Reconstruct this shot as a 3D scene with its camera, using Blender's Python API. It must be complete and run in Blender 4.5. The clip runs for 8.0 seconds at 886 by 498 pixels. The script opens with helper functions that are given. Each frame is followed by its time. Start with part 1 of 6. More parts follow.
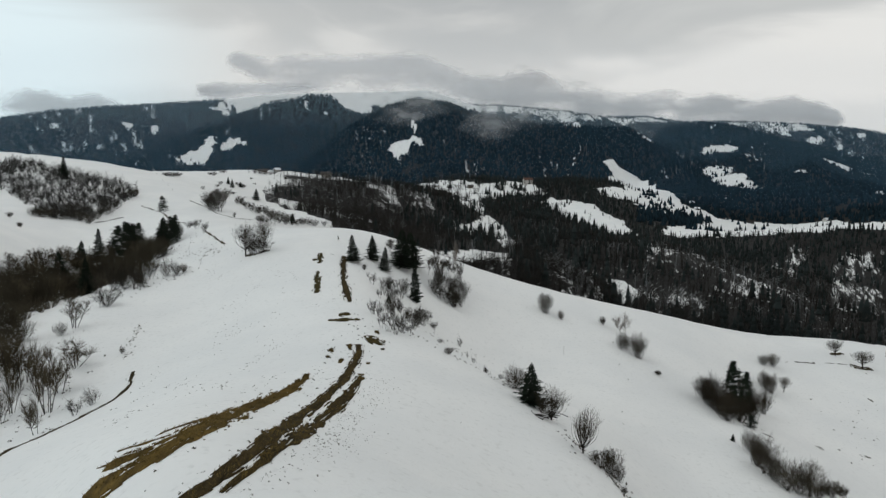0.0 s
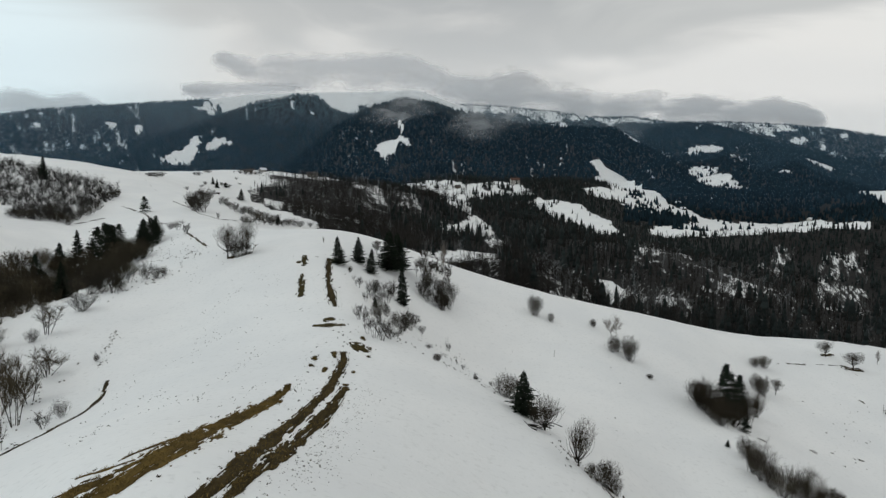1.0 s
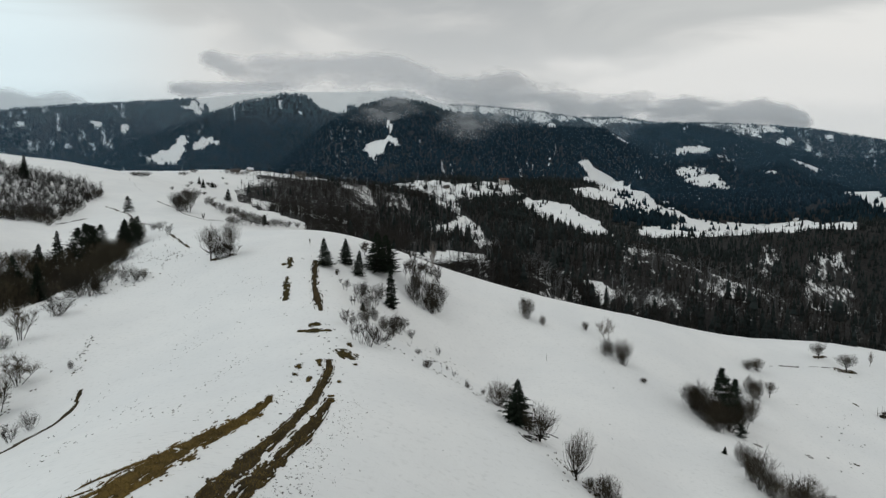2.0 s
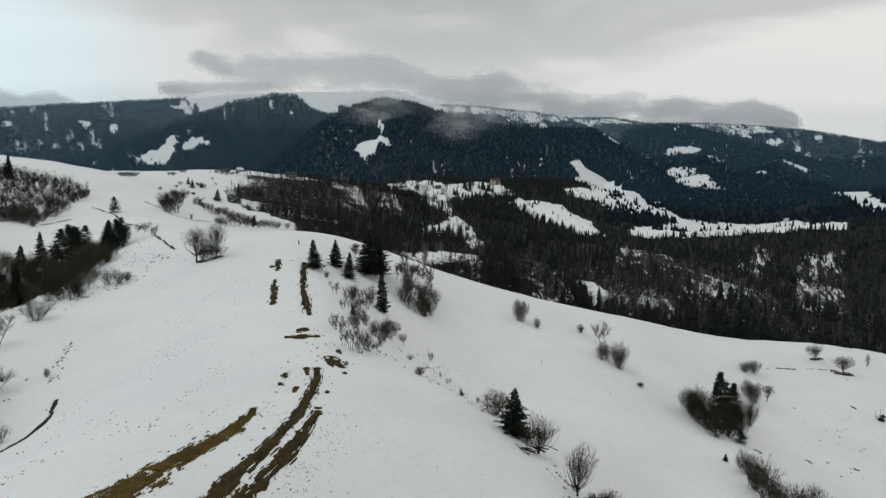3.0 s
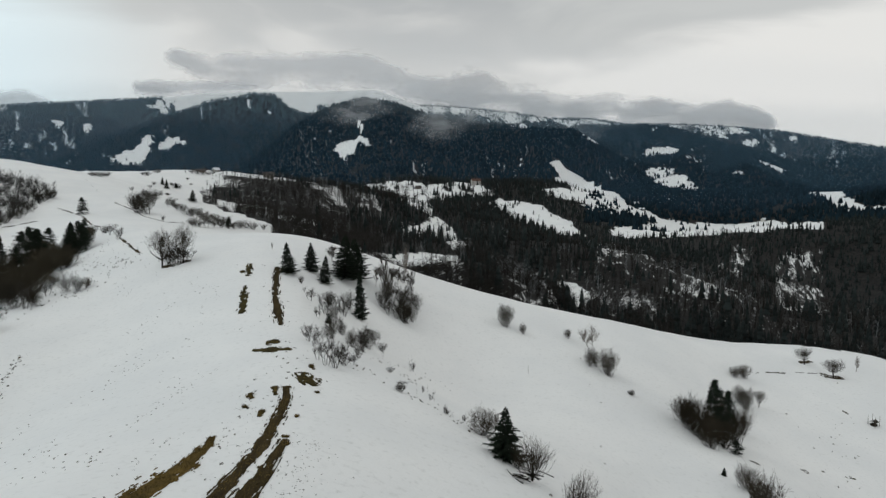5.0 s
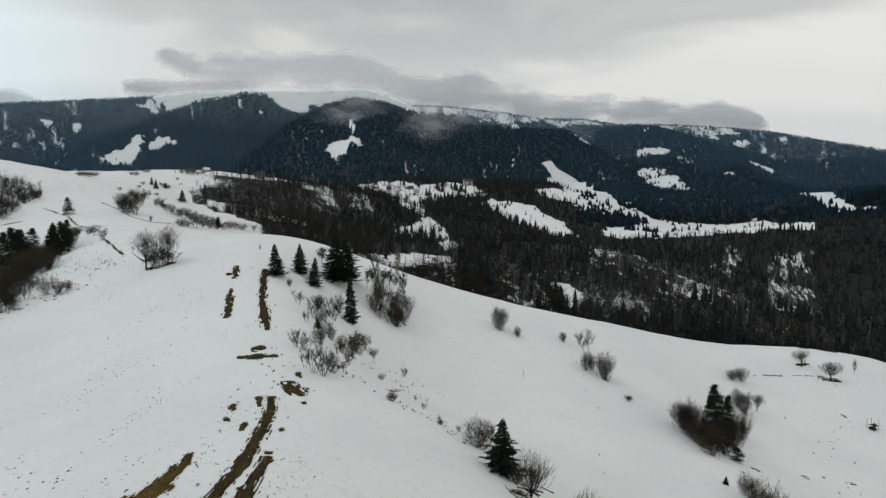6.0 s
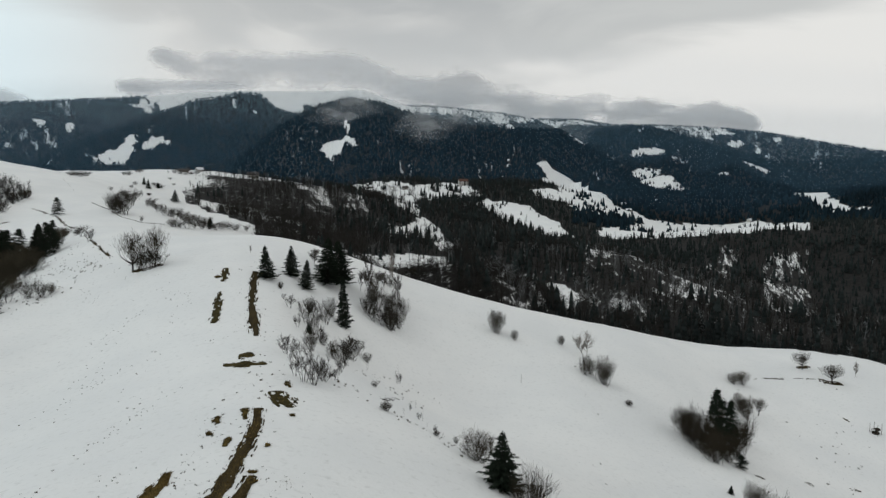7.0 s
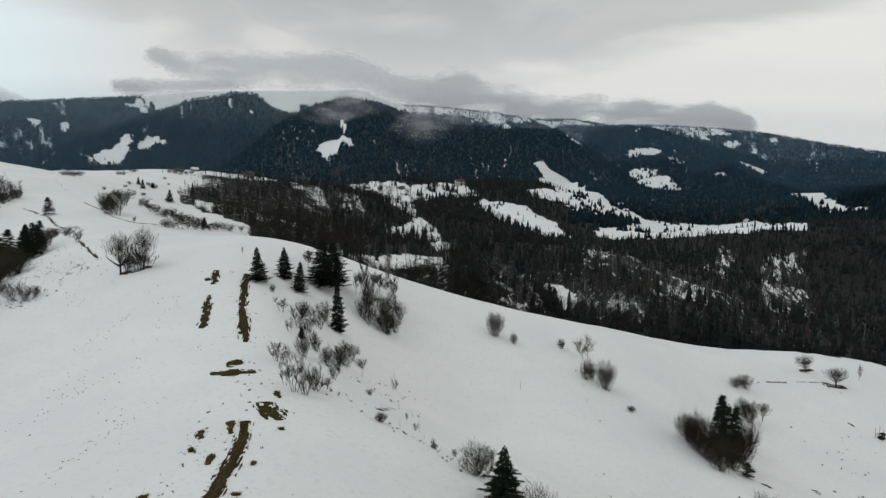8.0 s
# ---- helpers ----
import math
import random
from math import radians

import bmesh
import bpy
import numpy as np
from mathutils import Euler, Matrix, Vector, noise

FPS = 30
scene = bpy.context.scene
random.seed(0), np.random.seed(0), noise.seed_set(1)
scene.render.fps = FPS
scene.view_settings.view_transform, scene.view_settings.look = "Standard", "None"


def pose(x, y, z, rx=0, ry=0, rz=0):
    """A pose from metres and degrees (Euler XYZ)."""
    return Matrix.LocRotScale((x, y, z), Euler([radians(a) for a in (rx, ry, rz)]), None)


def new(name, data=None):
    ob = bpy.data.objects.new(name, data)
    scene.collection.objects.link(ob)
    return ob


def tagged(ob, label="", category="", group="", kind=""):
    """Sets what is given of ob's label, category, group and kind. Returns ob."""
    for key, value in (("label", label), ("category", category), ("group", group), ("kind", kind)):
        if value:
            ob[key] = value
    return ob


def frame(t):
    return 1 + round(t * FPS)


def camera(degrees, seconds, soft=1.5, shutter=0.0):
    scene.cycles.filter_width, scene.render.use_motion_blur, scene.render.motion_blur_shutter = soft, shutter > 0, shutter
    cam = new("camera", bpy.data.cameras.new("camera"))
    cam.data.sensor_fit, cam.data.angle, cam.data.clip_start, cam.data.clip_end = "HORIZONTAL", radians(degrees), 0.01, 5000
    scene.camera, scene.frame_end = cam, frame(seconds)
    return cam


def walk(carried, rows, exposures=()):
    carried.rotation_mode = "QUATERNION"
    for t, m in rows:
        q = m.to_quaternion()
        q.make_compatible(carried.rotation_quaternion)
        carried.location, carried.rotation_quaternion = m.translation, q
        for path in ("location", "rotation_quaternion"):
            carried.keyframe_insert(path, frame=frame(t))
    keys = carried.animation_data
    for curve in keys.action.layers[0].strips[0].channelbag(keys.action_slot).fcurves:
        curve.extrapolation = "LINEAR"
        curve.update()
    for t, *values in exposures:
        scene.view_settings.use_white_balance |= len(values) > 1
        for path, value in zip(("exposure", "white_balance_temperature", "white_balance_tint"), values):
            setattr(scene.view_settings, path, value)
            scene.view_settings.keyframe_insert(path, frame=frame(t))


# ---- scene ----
import itertools

cam = camera(68.0, 8.0, soft=1.35)
PATH = [
    (0.0, pose(0.000, 0.000, 20.000, 85.171, -0.000, 0.000)),
    (0.5, pose(-0.031, 1.529, 20.057, 85.167, -0.008, -0.418)),
    (1.0, pose(-0.128, 3.084, 20.075, 85.180, 0.030, -1.119)),
    (1.5, pose(-0.183, 4.682, 20.084, 85.186, 0.007, -1.697)),
    (3.0, pose(-0.301, 9.432, 20.093, 85.217, -0.025, -2.839)),
    (3.5, pose(-0.315, 10.969, 20.087, 85.222, 0.020, -3.347)),
    (4.0, pose(-0.282, 12.518, 20.096, 85.220, -0.002, -3.758)),
    (4.5, pose(-0.248, 14.084, 20.083, 85.235, 0.032, -4.166)),
    (6.0, pose(-0.109, 18.782, 19.996, 85.282, -0.011, -5.260)),
    (6.5, pose(-0.020, 20.325, 19.994, 85.294, -0.017, -5.504)),
    (7.0, pose(0.051, 21.851, 19.998, 85.295, -0.030, -5.697)),
    (7.5, pose(0.127, 23.406, 20.023, 85.289, -0.034, -5.867)),
    (8.0, pose(0.235, 25.000, 20.000, 85.301, -0.066, -5.991)),
]
walk(cam, PATH)

# ---- world and light: flat overcast winter daylight ----
SUN_ELEVATION, SUN_BEARING = radians(55), -85.0
world = bpy.data.worlds.new("overcast_sky")
scene.world = world
world.use_nodes = True
wn, wl = world.node_tree.nodes, world.node_tree.links
wn.clear()


def wnode(kind, **values):
    n = wn.new(kind)
    for key, value in values.items():
        n.inputs[key].default_value = value
    return n


def wmix(factor, a, b):
    n = wn.new("ShaderNodeMix")
    n.data_type = "RGBA"
    wl.new(factor, n.inputs[0])
    for socket, value in ((n.inputs[6], a), (n.inputs[7], b)):
        if isinstance(value, tuple):
            socket.default_value = value
        else:
            wl.new(value, socket)
    return n.outputs[2]


def wramp(factor, low, high):
    n = wn.new("ShaderNodeMapRange")
    n.interpolation_type = "SMOOTHSTEP"
    wl.new(factor, n.inputs[0])
    n.inputs[1].default_value, n.inputs[2].default_value = low, high
    return n.outputs[0]


sky_way = wn.new("ShaderNodeTexCoord").outputs["Generated"]
nishita = wn.new("ShaderNodeTexSky")
nishita.sky_type, nishita.sun_disc = "NISHITA", False
nishita.sun_elevation, nishita.sun_rotation = SUN_ELEVATION, radians(SUN_BEARING)
blue = wn.new("ShaderNodeVectorMath")
blue.operation = "SCALE"
wl.new(nishita.outputs[0], blue.inputs[0])
blue.inputs["Scale"].default_value = 0.11
stretch = wn.new("ShaderNodeMapping")
wl.new(sky_way, stretch.inputs[0])
stretch.inputs["Scale"].default_value = (1.0, 1.0, 4.2)
layers = wnode("ShaderNodeTexNoise", Scale=2.6, Detail=7.0, Roughness=0.52, Distortion=0.5)
wl.new(stretch.outputs[0], layers.inputs["Vector"])
veil = wnode("ShaderNodeTexNoise", Scale=0.9, Detail=3.0, Roughness=0.45)
wl.new(stretch.outputs[0], veil.inputs["Vector"])
apart = wn.new("ShaderNodeSeparateXYZ")
wl.new(sky_way, apart.inputs[0])


def wmath(op, a, b):
    n = wn.new("ShaderNodeMath")
    n.operation = op
    for socket, value in zip(n.inputs, (a, b)):
        if isinstance(value, float):
            socket.default_value = value
        else:
            wl.new(value, socket)
    return n.outputs[0]


# a grey deck overhead whose torn rim hangs lower straight ahead; brighter sky under it
off = wmath("SUBTRACT", apart.outputs[0], 0.10)
rim_height = wmath("MULTIPLY_ADD", wmath("MULTIPLY", off, off), 0.34)
rim_height.node.inputs[2].default_value = 0.185
lumps = wmath("MULTIPLY", wmath("SUBTRACT", layers.outputs[0], 0.5), 0.42)
deck = wramp(wmath("ADD", wmath("SUBTRACT", apart.outputs[2], rim_height), lumps), -0.055, 0.065)
bright = wmix(wramp(apart.outputs[0], -0.10, 0.45), (0.71, 0.71, 0.69, 1), (0.77, 0.77, 0.75, 1))
bright = wmix(wramp(apart.outputs[0], -0.24, -0.52), bright, (0.74, 0.86, 0.90, 1))
grey = wmix(wramp(layers.outputs[0], 0.34, 0.66), (0.42, 0.44, 0.45, 1), (0.555, 0.57, 0.565, 1))
grey = wmix(wramp(apart.outputs[0], -0.30, -0.58), grey, (0.66, 0.76, 0.80, 1))
cloud = wmix(deck, bright, grey)
sky_colour = wmix(wramp(veil.outputs[0], 0.2, 0.42), blue.outputs[0], cloud)
background = wnode("ShaderNodeBackground", Strength=1.01)
wl.new(sky_colour, background.inputs[0])
wl.new(background.outputs[0], wn.new("ShaderNodeOutputWorld").inputs[0])

sun = new("sun", bpy.data.lights.new("sun", "SUN"))
sun.data.energy, sun.data.angle, sun.data.color = 0.42, radians(25), (1.0, 0.96, 0.9)
sun.matrix_basis = pose(0, 0, 400, 90 - math.degrees(SUN_ELEVATION), 0, 180 - SUN_BEARING)

# ---- materials ----
def material(name, colour, roughness=0.9, metal=0.0, vary=0.25, scale=3.0, second=None, bump=0.0, fine=40.0, island=0.0, specular=0.06, each=0.0, stretch=None):
    """A surface with colour variation at two scales, optional variation per loose piece or per object, and fine relief."""
    m = bpy.data.materials.new(name)
    m.use_nodes = True
    n, l = m.node_tree.nodes, m.node_tree.links
    b = n["Principled BSDF"]
    b.inputs["Roughness"].default_value, b.inputs["Metallic"].default_value = roughness, metal
    b.inputs["Specular IOR Level"].default_value = specular
    where = n.new("ShaderNodeTexCoord").outputs["Object"]
    if stretch:
        longer = n.new("ShaderNodeMapping")
        longer.inputs["Scale"].default_value = stretch
        l.new(where, longer.inputs[0])
        where = longer.outputs[0]
    coarse, grain = n.new("ShaderNodeTexNoise"), n.new("ShaderNodeTexNoise")
    for tex, s, d in ((coarse, scale, 4.0), (grain, fine, 3.0)):
        l.new(where, tex.inputs["Vector"])
        tex.inputs["Scale"].default_value, tex.inputs["Detail"].default_value = s, d
    mix = n.new("ShaderNodeMix")
    mix.data_type = "RGBA"
    r = n.new("ShaderNodeMapRange")
    r.inputs[1].default_value, r.inputs[2].default_value = 0.35, 0.65
    l.new(coarse.outputs[0], r.inputs[0])
    l.new(r.outputs[0], mix.inputs[0])
    mix.inputs[6].default_value = (*colour, 1)
    mix.inputs[7].default_value = (*(second or [c * (1 - vary) for c in colour]), 1)
    hsv = n.new("ShaderNodeHueSaturation")
    l.new(mix.outputs[2], hsv.inputs["Color"])
    add = n.new("ShaderNodeMath")
    add.operation = "MULTIPLY_ADD"
    l.new(grain.outputs[0], add.inputs[0])
    add.inputs[1].default_value, add.inputs[2].default_value = vary * 1.2, 1 - vary * 0.6
    value = add.outputs[0]
    for amount, kind, socket in ((island, "ShaderNodeNewGeometry", "Random Per Island"), (each, "ShaderNodeObjectInfo", "Random")):
        if amount:
            k = n.new("ShaderNodeMath")
            k.operation = "MULTIPLY_ADD"
            l.new(n.new(kind).outputs[socket], k.inputs[0])
            k.inputs[1].default_value, k.inputs[2].default_value = amount, 1 - amount / 2
            p = n.new("ShaderNodeMath")
            p.operation = "MULTIPLY"
            l.new(value, p.inputs[0])
            l.new(k.outputs[0], p.inputs[1])
            value = p.outputs[0]
    l.new(value, hsv.inputs["Value"])
    l.new(hsv.outputs[0], b.inputs["Base Color"])
    if bump:
        bp = n.new("ShaderNodeBump")
        bp.inputs["Strength"].default_value, bp.inputs["Distance"].default_value = bump, 0.05
        l.new(grain.outputs[0], bp.inputs["Height"])
        l.new(bp.outputs[0], b.inputs["Normal"])
    return m


def snow_ground():
    """Old wind-packed snow; fallen leaves, with the trees' shade put into their colour, show through where the ground
    carries woodland.
    """
    m = bpy.data.materials.new("snow_ground")
    m.use_nodes = True
    n, l = m.node_tree.nodes, m.node_tree.links
    b = n["Principled BSDF"]
    b.inputs["Roughness"].default_value, b.inputs["Specular IOR Level"].default_value = 0.75, 0.12
    where = n.new("ShaderNodeTexCoord").outputs["Object"]

    def tex(scale, detail, rough=0.55):
        t = n.new("ShaderNodeTexNoise")
        l.new(where, t.inputs["Vector"])
        t.inputs["Scale"].default_value, t.inputs["Detail"].default_value, t.inputs["Roughness"].default_value = scale, detail, rough
        return t.outputs[0]

    def ramp(value, low, high):
        r = n.new("ShaderNodeMapRange")
        r.interpolation_type = "SMOOTHSTEP"
        l.new(value, r.inputs[0])
        r.inputs[1].default_value, r.inputs[2].default_value = low, high
        return r.outputs[0]

    def math_node(op, a, c):
        k = n.new("ShaderNodeMath")
        k.operation = op
        for socket, value in zip(k.inputs, (a, c)):
            if isinstance(value, float):
                socket.default_value = value
            else:
                l.new(value, socket)
        return k.outputs[0]

    def mix(f, a, c):
        k = n.new("ShaderNodeMix")
        k.data_type = "RGBA"
        l.new(f, k.inputs[0])
        for socket, value in ((k.inputs[6], a), (k.inputs[7], c)):
            if isinstance(value, tuple):
                socket.default_value = (*value, 1)
            else:
                l.new(value, socket)
        return k.outputs[2]

    snow = mix(ramp(tex(0.06, 4.0), 0.3, 0.7), (0.79, 0.798, 0.795), (0.85, 0.852, 0.84))
    snow = mix(ramp(tex(1.7, 5.0), 0.52, 0.82), snow, (0.695, 0.70, 0.69))
    # floor colour darkened to match the trees' own shade
    shaded_litter = mix(ramp(tex(0.3, 4.0), 0.35, 0.65), (0.012, 0.012, 0.012), (0.025, 0.024, 0.022))
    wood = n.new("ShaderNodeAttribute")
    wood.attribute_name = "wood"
    turn, stretch = n.new("ShaderNodeMapping"), n.new("ShaderNodeMapping")
    turn.inputs["Rotation"].default_value = (0, 0, radians(27))
    stretch.inputs["Scale"].default_value = (1.0, 0.16, 0.16)
    l.new(where, turn.inputs[0])
    l.new(turn.outputs[0], stretch.inputs[0])
    grounded, where = where, stretch.outputs[0]
    drift = tex(0.75, 5.0, 0.65)
    where = grounded
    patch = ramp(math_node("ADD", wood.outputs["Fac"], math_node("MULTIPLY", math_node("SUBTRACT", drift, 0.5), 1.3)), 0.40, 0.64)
    l.new(mix(patch, snow, shaded_litter), b.inputs["Base Color"])
    bp = n.new("ShaderNodeBump")
    bp.inputs["Strength"].default_value, bp.inputs["Distance"].default_value = 0.8, 0.14
    l.new(math_node("ADD", tex(0.5, 6.0), math_node("MULTIPLY", tex(4.0, 4.0), 0.3)), bp.inputs["Height"])
    l.new(bp.outputs[0], b.inputs["Normal"])
    return m


SNOW = snow_ground()
MUD = material("wet_mud_and_grass", (0.026, 0.020, 0.010), 0.9, second=(0.056, 0.040, 0.017), vary=0.45, scale=1.1, bump=0.8, fine=6, stretch=(1.8, 0.22, 1.0))
BARK = material("grey_brown_bark", (0.030, 0.026, 0.021), 0.95, vary=0.4, scale=2.0, each=0.5)
PALE_TWIGS = material("straw_brown_twigs", (0.090, 0.074, 0.048), 0.95, vary=0.4, scale=0.6, each=0.5)
OLIVE_TWIGS = material("olive_brown_twigs", (0.062, 0.054, 0.037), 0.95, vary=0.4, scale=0.6, each=0.6)
TWIGS = material("bare_twigs", (0.043, 0.036, 0.025), 0.95, vary=0.35, scale=0.8, each=0.45)
NEEDLES = material("spruce_needles", (0.021, 0.029, 0.020), 0.9, vary=0.4, scale=0.8, island=0.5, each=0.3)
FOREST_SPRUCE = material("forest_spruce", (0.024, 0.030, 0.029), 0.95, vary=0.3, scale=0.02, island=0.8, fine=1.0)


def hazed_frosted_spruce():
    """Spruce with distance haze put into its bluish colour; it carries more rime and snow the higher it stands."""
    # blue base colour imitates the air's haze over the far slopes
    m = material("haze_blue_frosted_spruce", (0.010, 0.022, 0.030), 0.95, vary=0.3, scale=0.01, island=0.8, fine=0.5)
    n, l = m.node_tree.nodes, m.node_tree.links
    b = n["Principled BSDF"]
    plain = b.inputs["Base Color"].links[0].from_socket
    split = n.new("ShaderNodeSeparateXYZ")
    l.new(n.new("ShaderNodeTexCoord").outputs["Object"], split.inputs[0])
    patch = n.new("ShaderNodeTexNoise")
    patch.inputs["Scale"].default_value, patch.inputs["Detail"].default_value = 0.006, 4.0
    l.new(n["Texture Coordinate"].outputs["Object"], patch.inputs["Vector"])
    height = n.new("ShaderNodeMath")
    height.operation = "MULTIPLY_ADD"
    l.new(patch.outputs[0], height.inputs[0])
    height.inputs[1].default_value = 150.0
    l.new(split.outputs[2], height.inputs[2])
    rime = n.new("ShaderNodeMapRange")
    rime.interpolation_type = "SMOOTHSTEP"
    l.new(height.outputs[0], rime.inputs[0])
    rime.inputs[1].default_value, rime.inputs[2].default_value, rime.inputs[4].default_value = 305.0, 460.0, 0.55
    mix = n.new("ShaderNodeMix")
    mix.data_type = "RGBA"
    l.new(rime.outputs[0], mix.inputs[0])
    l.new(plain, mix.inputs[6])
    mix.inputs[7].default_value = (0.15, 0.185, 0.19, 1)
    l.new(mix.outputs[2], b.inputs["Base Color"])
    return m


MOUNTAIN_SPRUCE = hazed_frosted_spruce()
FOREST_BARE = material("bare_beech_wood", (0.040, 0.037, 0.033), 0.95, vary=0.35, scale=0.03, island=0.9, fine=1.0)
PALE_BARE = material("pale_stemmed_wood", (0.23, 0.235, 0.24), 0.95, vary=0.3, scale=0.03, island=0.7, fine=1.0)
LOOSE_TWIGS = material("grey_thin_twigs", (0.040, 0.036, 0.029), 0.95, vary=0.35, scale=0.8, each=0.4)
FROSTED_BARE = material("frosted_thicket_bark", (0.17, 0.17, 0.17), 0.95, vary=0.35, scale=0.05, island=0.8, fine=1.0)
HILL_BARE = material("grey_thicket_bark", (0.044, 0.043, 0.040), 0.95, vary=0.4, scale=0.05, island=0.9, fine=1.0)
BROWN_BRUSH = material("olive_brown_brush", (0.074, 0.063, 0.044), 0.95, vary=0.4, scale=0.05, island=0.9, fine=1.0)
STONE = material("grey_stone", (0.10, 0.095, 0.085), 0.9, vary=0.4, scale=2.0, bump=0.5)


def cloud_material(name, colour, cover, scale, ragged, low=0.30, high=0.75):
    """Thin cloud: a diffusing sheet that dissolves towards its rim and where the noise is low."""
    m = bpy.data.materials.new(name)
    m.use_nodes = True
    n, l = m.node_tree.nodes, m.node_tree.links
    n.clear()
    out, mixer = n.new("ShaderNodeOutputMaterial"), n.new("ShaderNodeMixShader")
    body, clear, both = n.new("ShaderNodeBsdfDiffuse"), n.new("ShaderNodeBsdfTransparent"), n.new("ShaderNodeAddShader")
    body.inputs[0].default_value = (*[c * 0.5 for c in colour], 1)
    thin = n.new("ShaderNodeBsdfTranslucent")
    thin.inputs[0].default_value = (*[c * 0.5 for c in colour], 1)
    l.new(body.outputs[0], both.inputs[0])
    l.new(thin.outputs[0], both.inputs[1])
    where, squash = n.new("ShaderNodeTexCoord"), n.new("ShaderNodeMapping")
    squash.inputs["Scale"].default_value = (1.0, 1.0, 2.3)
    l.new(where.outputs["Object"], squash.inputs[0])
    tex = n.new("ShaderNodeTexNoise")
    tex.inputs["Scale"].default_value, tex.inputs["Detail"].default_value, tex.inputs["Roughness"].default_value = scale, 7.0, 0.55
    l.new(squash.outputs[0], tex.inputs["Vector"])
    rim = n.new("ShaderNodeAttribute")
    rim.attribute_name = "body"
    lump = n.new("ShaderNodeMath")
    lump.operation = "MULTIPLY_ADD"
    l.new(tex.outputs[0], lump.inputs[0])
    lump.inputs[1].default_value = ragged
    l.new(rim.outputs["Fac"], lump.inputs[2])
    ramp = n.new("ShaderNodeMapRange")
    ramp.interpolation_type = "SMOOTHSTEP"
    l.new(lump.outputs[0], ramp.inputs[0])
    ramp.inputs[1].default_value, ramp.inputs[2].default_value = low + ragged * 0.5, high + ragged * 0.5
    ramp.inputs[4].default_value = cover
    l.new(ramp.outputs[0], mixer.inputs[0])
    l.new(clear.outputs[0], mixer.inputs[1])
    l.new(both.outputs[0], mixer.inputs[2])
    l.new(mixer.outputs[0], out.inputs[0])
    return m


CLOUD = cloud_material("grey_stratus", (0.84, 0.83, 0.84), 0.88, 0.0062, 1.7, 0.27, 1.0)
LOW_CLOUD = cloud_material("pale_stratus", (0.86, 0.87, 0.89), 0.75, 0.0050, 1.5, 0.35, 1.1)
WISP = cloud_material("thin_mist", (0.95, 0.95, 0.95), 0.50, 0.011, 2.2, 0.35, 1.4)
# haze is imitated by see-through sheets with the blue in their colour
HAZE = cloud_material("blue_haze_sheet", (0.26, 0.52, 0.82), 0.050, 0.0015, 0.4, 0.05, 0.6)
FAR_HAZE = cloud_material("far_haze_sheet", (0.30, 0.52, 0.70), 0.078, 0.0015, 0.4, 0.05, 0.6)

# ---- the lie of the land ----
# Control heights of a smooth surface, fitted to the camera's view: rows go outward from the camera's start by a factor
# of 1.25 from 20 m, columns turn from 42 degrees on the west side by 7 degrees to 49 degrees on the east side.
NEAR_HEIGHTS = [
    [2.2, 2.4, 5, 7.3, 7.3, 6.3, 5.7, 6.4, 6.9, 6.1, 3.8, 1.1, -0.2, 0.4],
    [0.4, 1.8, 4.6, 6.4, 6.3, 6, 6.9, 6.1, 4.6, 2.9, 0.8, -1, -1.8, -1.7],
    [-1, 0.7, 5, 6.3, 5.9, 4.8, 4.4, 3.8, 1.6, -0.6, -2.5, -3.7, -4.2, -4.1],
    [-2, 0.4, 6.3, 7, 5.9, 4.6, 1.8, 0.6, -2.2, -4.4, -6.4, -7.6, -7.9, -7.7],
    [-2.4, -0.1, 3.9, 4.9, 2.9, 1.9, 0.1, -3.3, -5.3, -8, -11.4, -12.9, -13.2, -13],
    [-1.9, 0.5, 1.1, 2, 1.8, 2.3, -0.1, -3, -4.2, -12.9, -17.7, -18.7, -19.1, -19.7],
    [-4.7, -5.5, -3.5, -0.1, 0.8, 2.4, 0.1, -3, -7.8, -19.2, -22.1, -22.9, -25, -27.3],
]
MIDDLE_HEIGHTS = [
    [-7.9, -8.2, -5.7, -2.4, 0.6, 3.6, -1.2, -7.3, -12.2, -17.2, -17.6, -25.1, -31, -35],
    [-7.5, -2.5, -0.6, -2.5, 3.6, 6.7, -9.2, -17.6, -14.8, -18.1, -19.9, -30.7, -36.8, -40.5],
    [-3.3, -3.2, 0.9, 3.6, 11.2, 10.8, 2.1, -7.2, -10.6, -18.9, -29.7, -35.2, -38.7, -42.4],
    [6.8, -3.6, -8, 15.1, 10.8, 13.3, 6.8, 1.5, -5.2, -8.8, -23.3, -30.2, -35, -42.1],
    [19.4, 5.8, -12.3, 16.4, 1.4, 3.6, -27.3, -38.3, -31.8, -26, -18.3, -14.2, -28.4, -42.2],
    [21.1, 14.5, -1, 10.7, 0.7, -6.5, -15.9, -29.6, -63, -58.6, -62.8, -51.4, -44.3, -44.9],
    [8.2, 14, 15, 18.4, 14, -0.2, -15.7, 8.3, -35.5, -51.1, -74.9, -83.7, -67.7, -54.9],
]
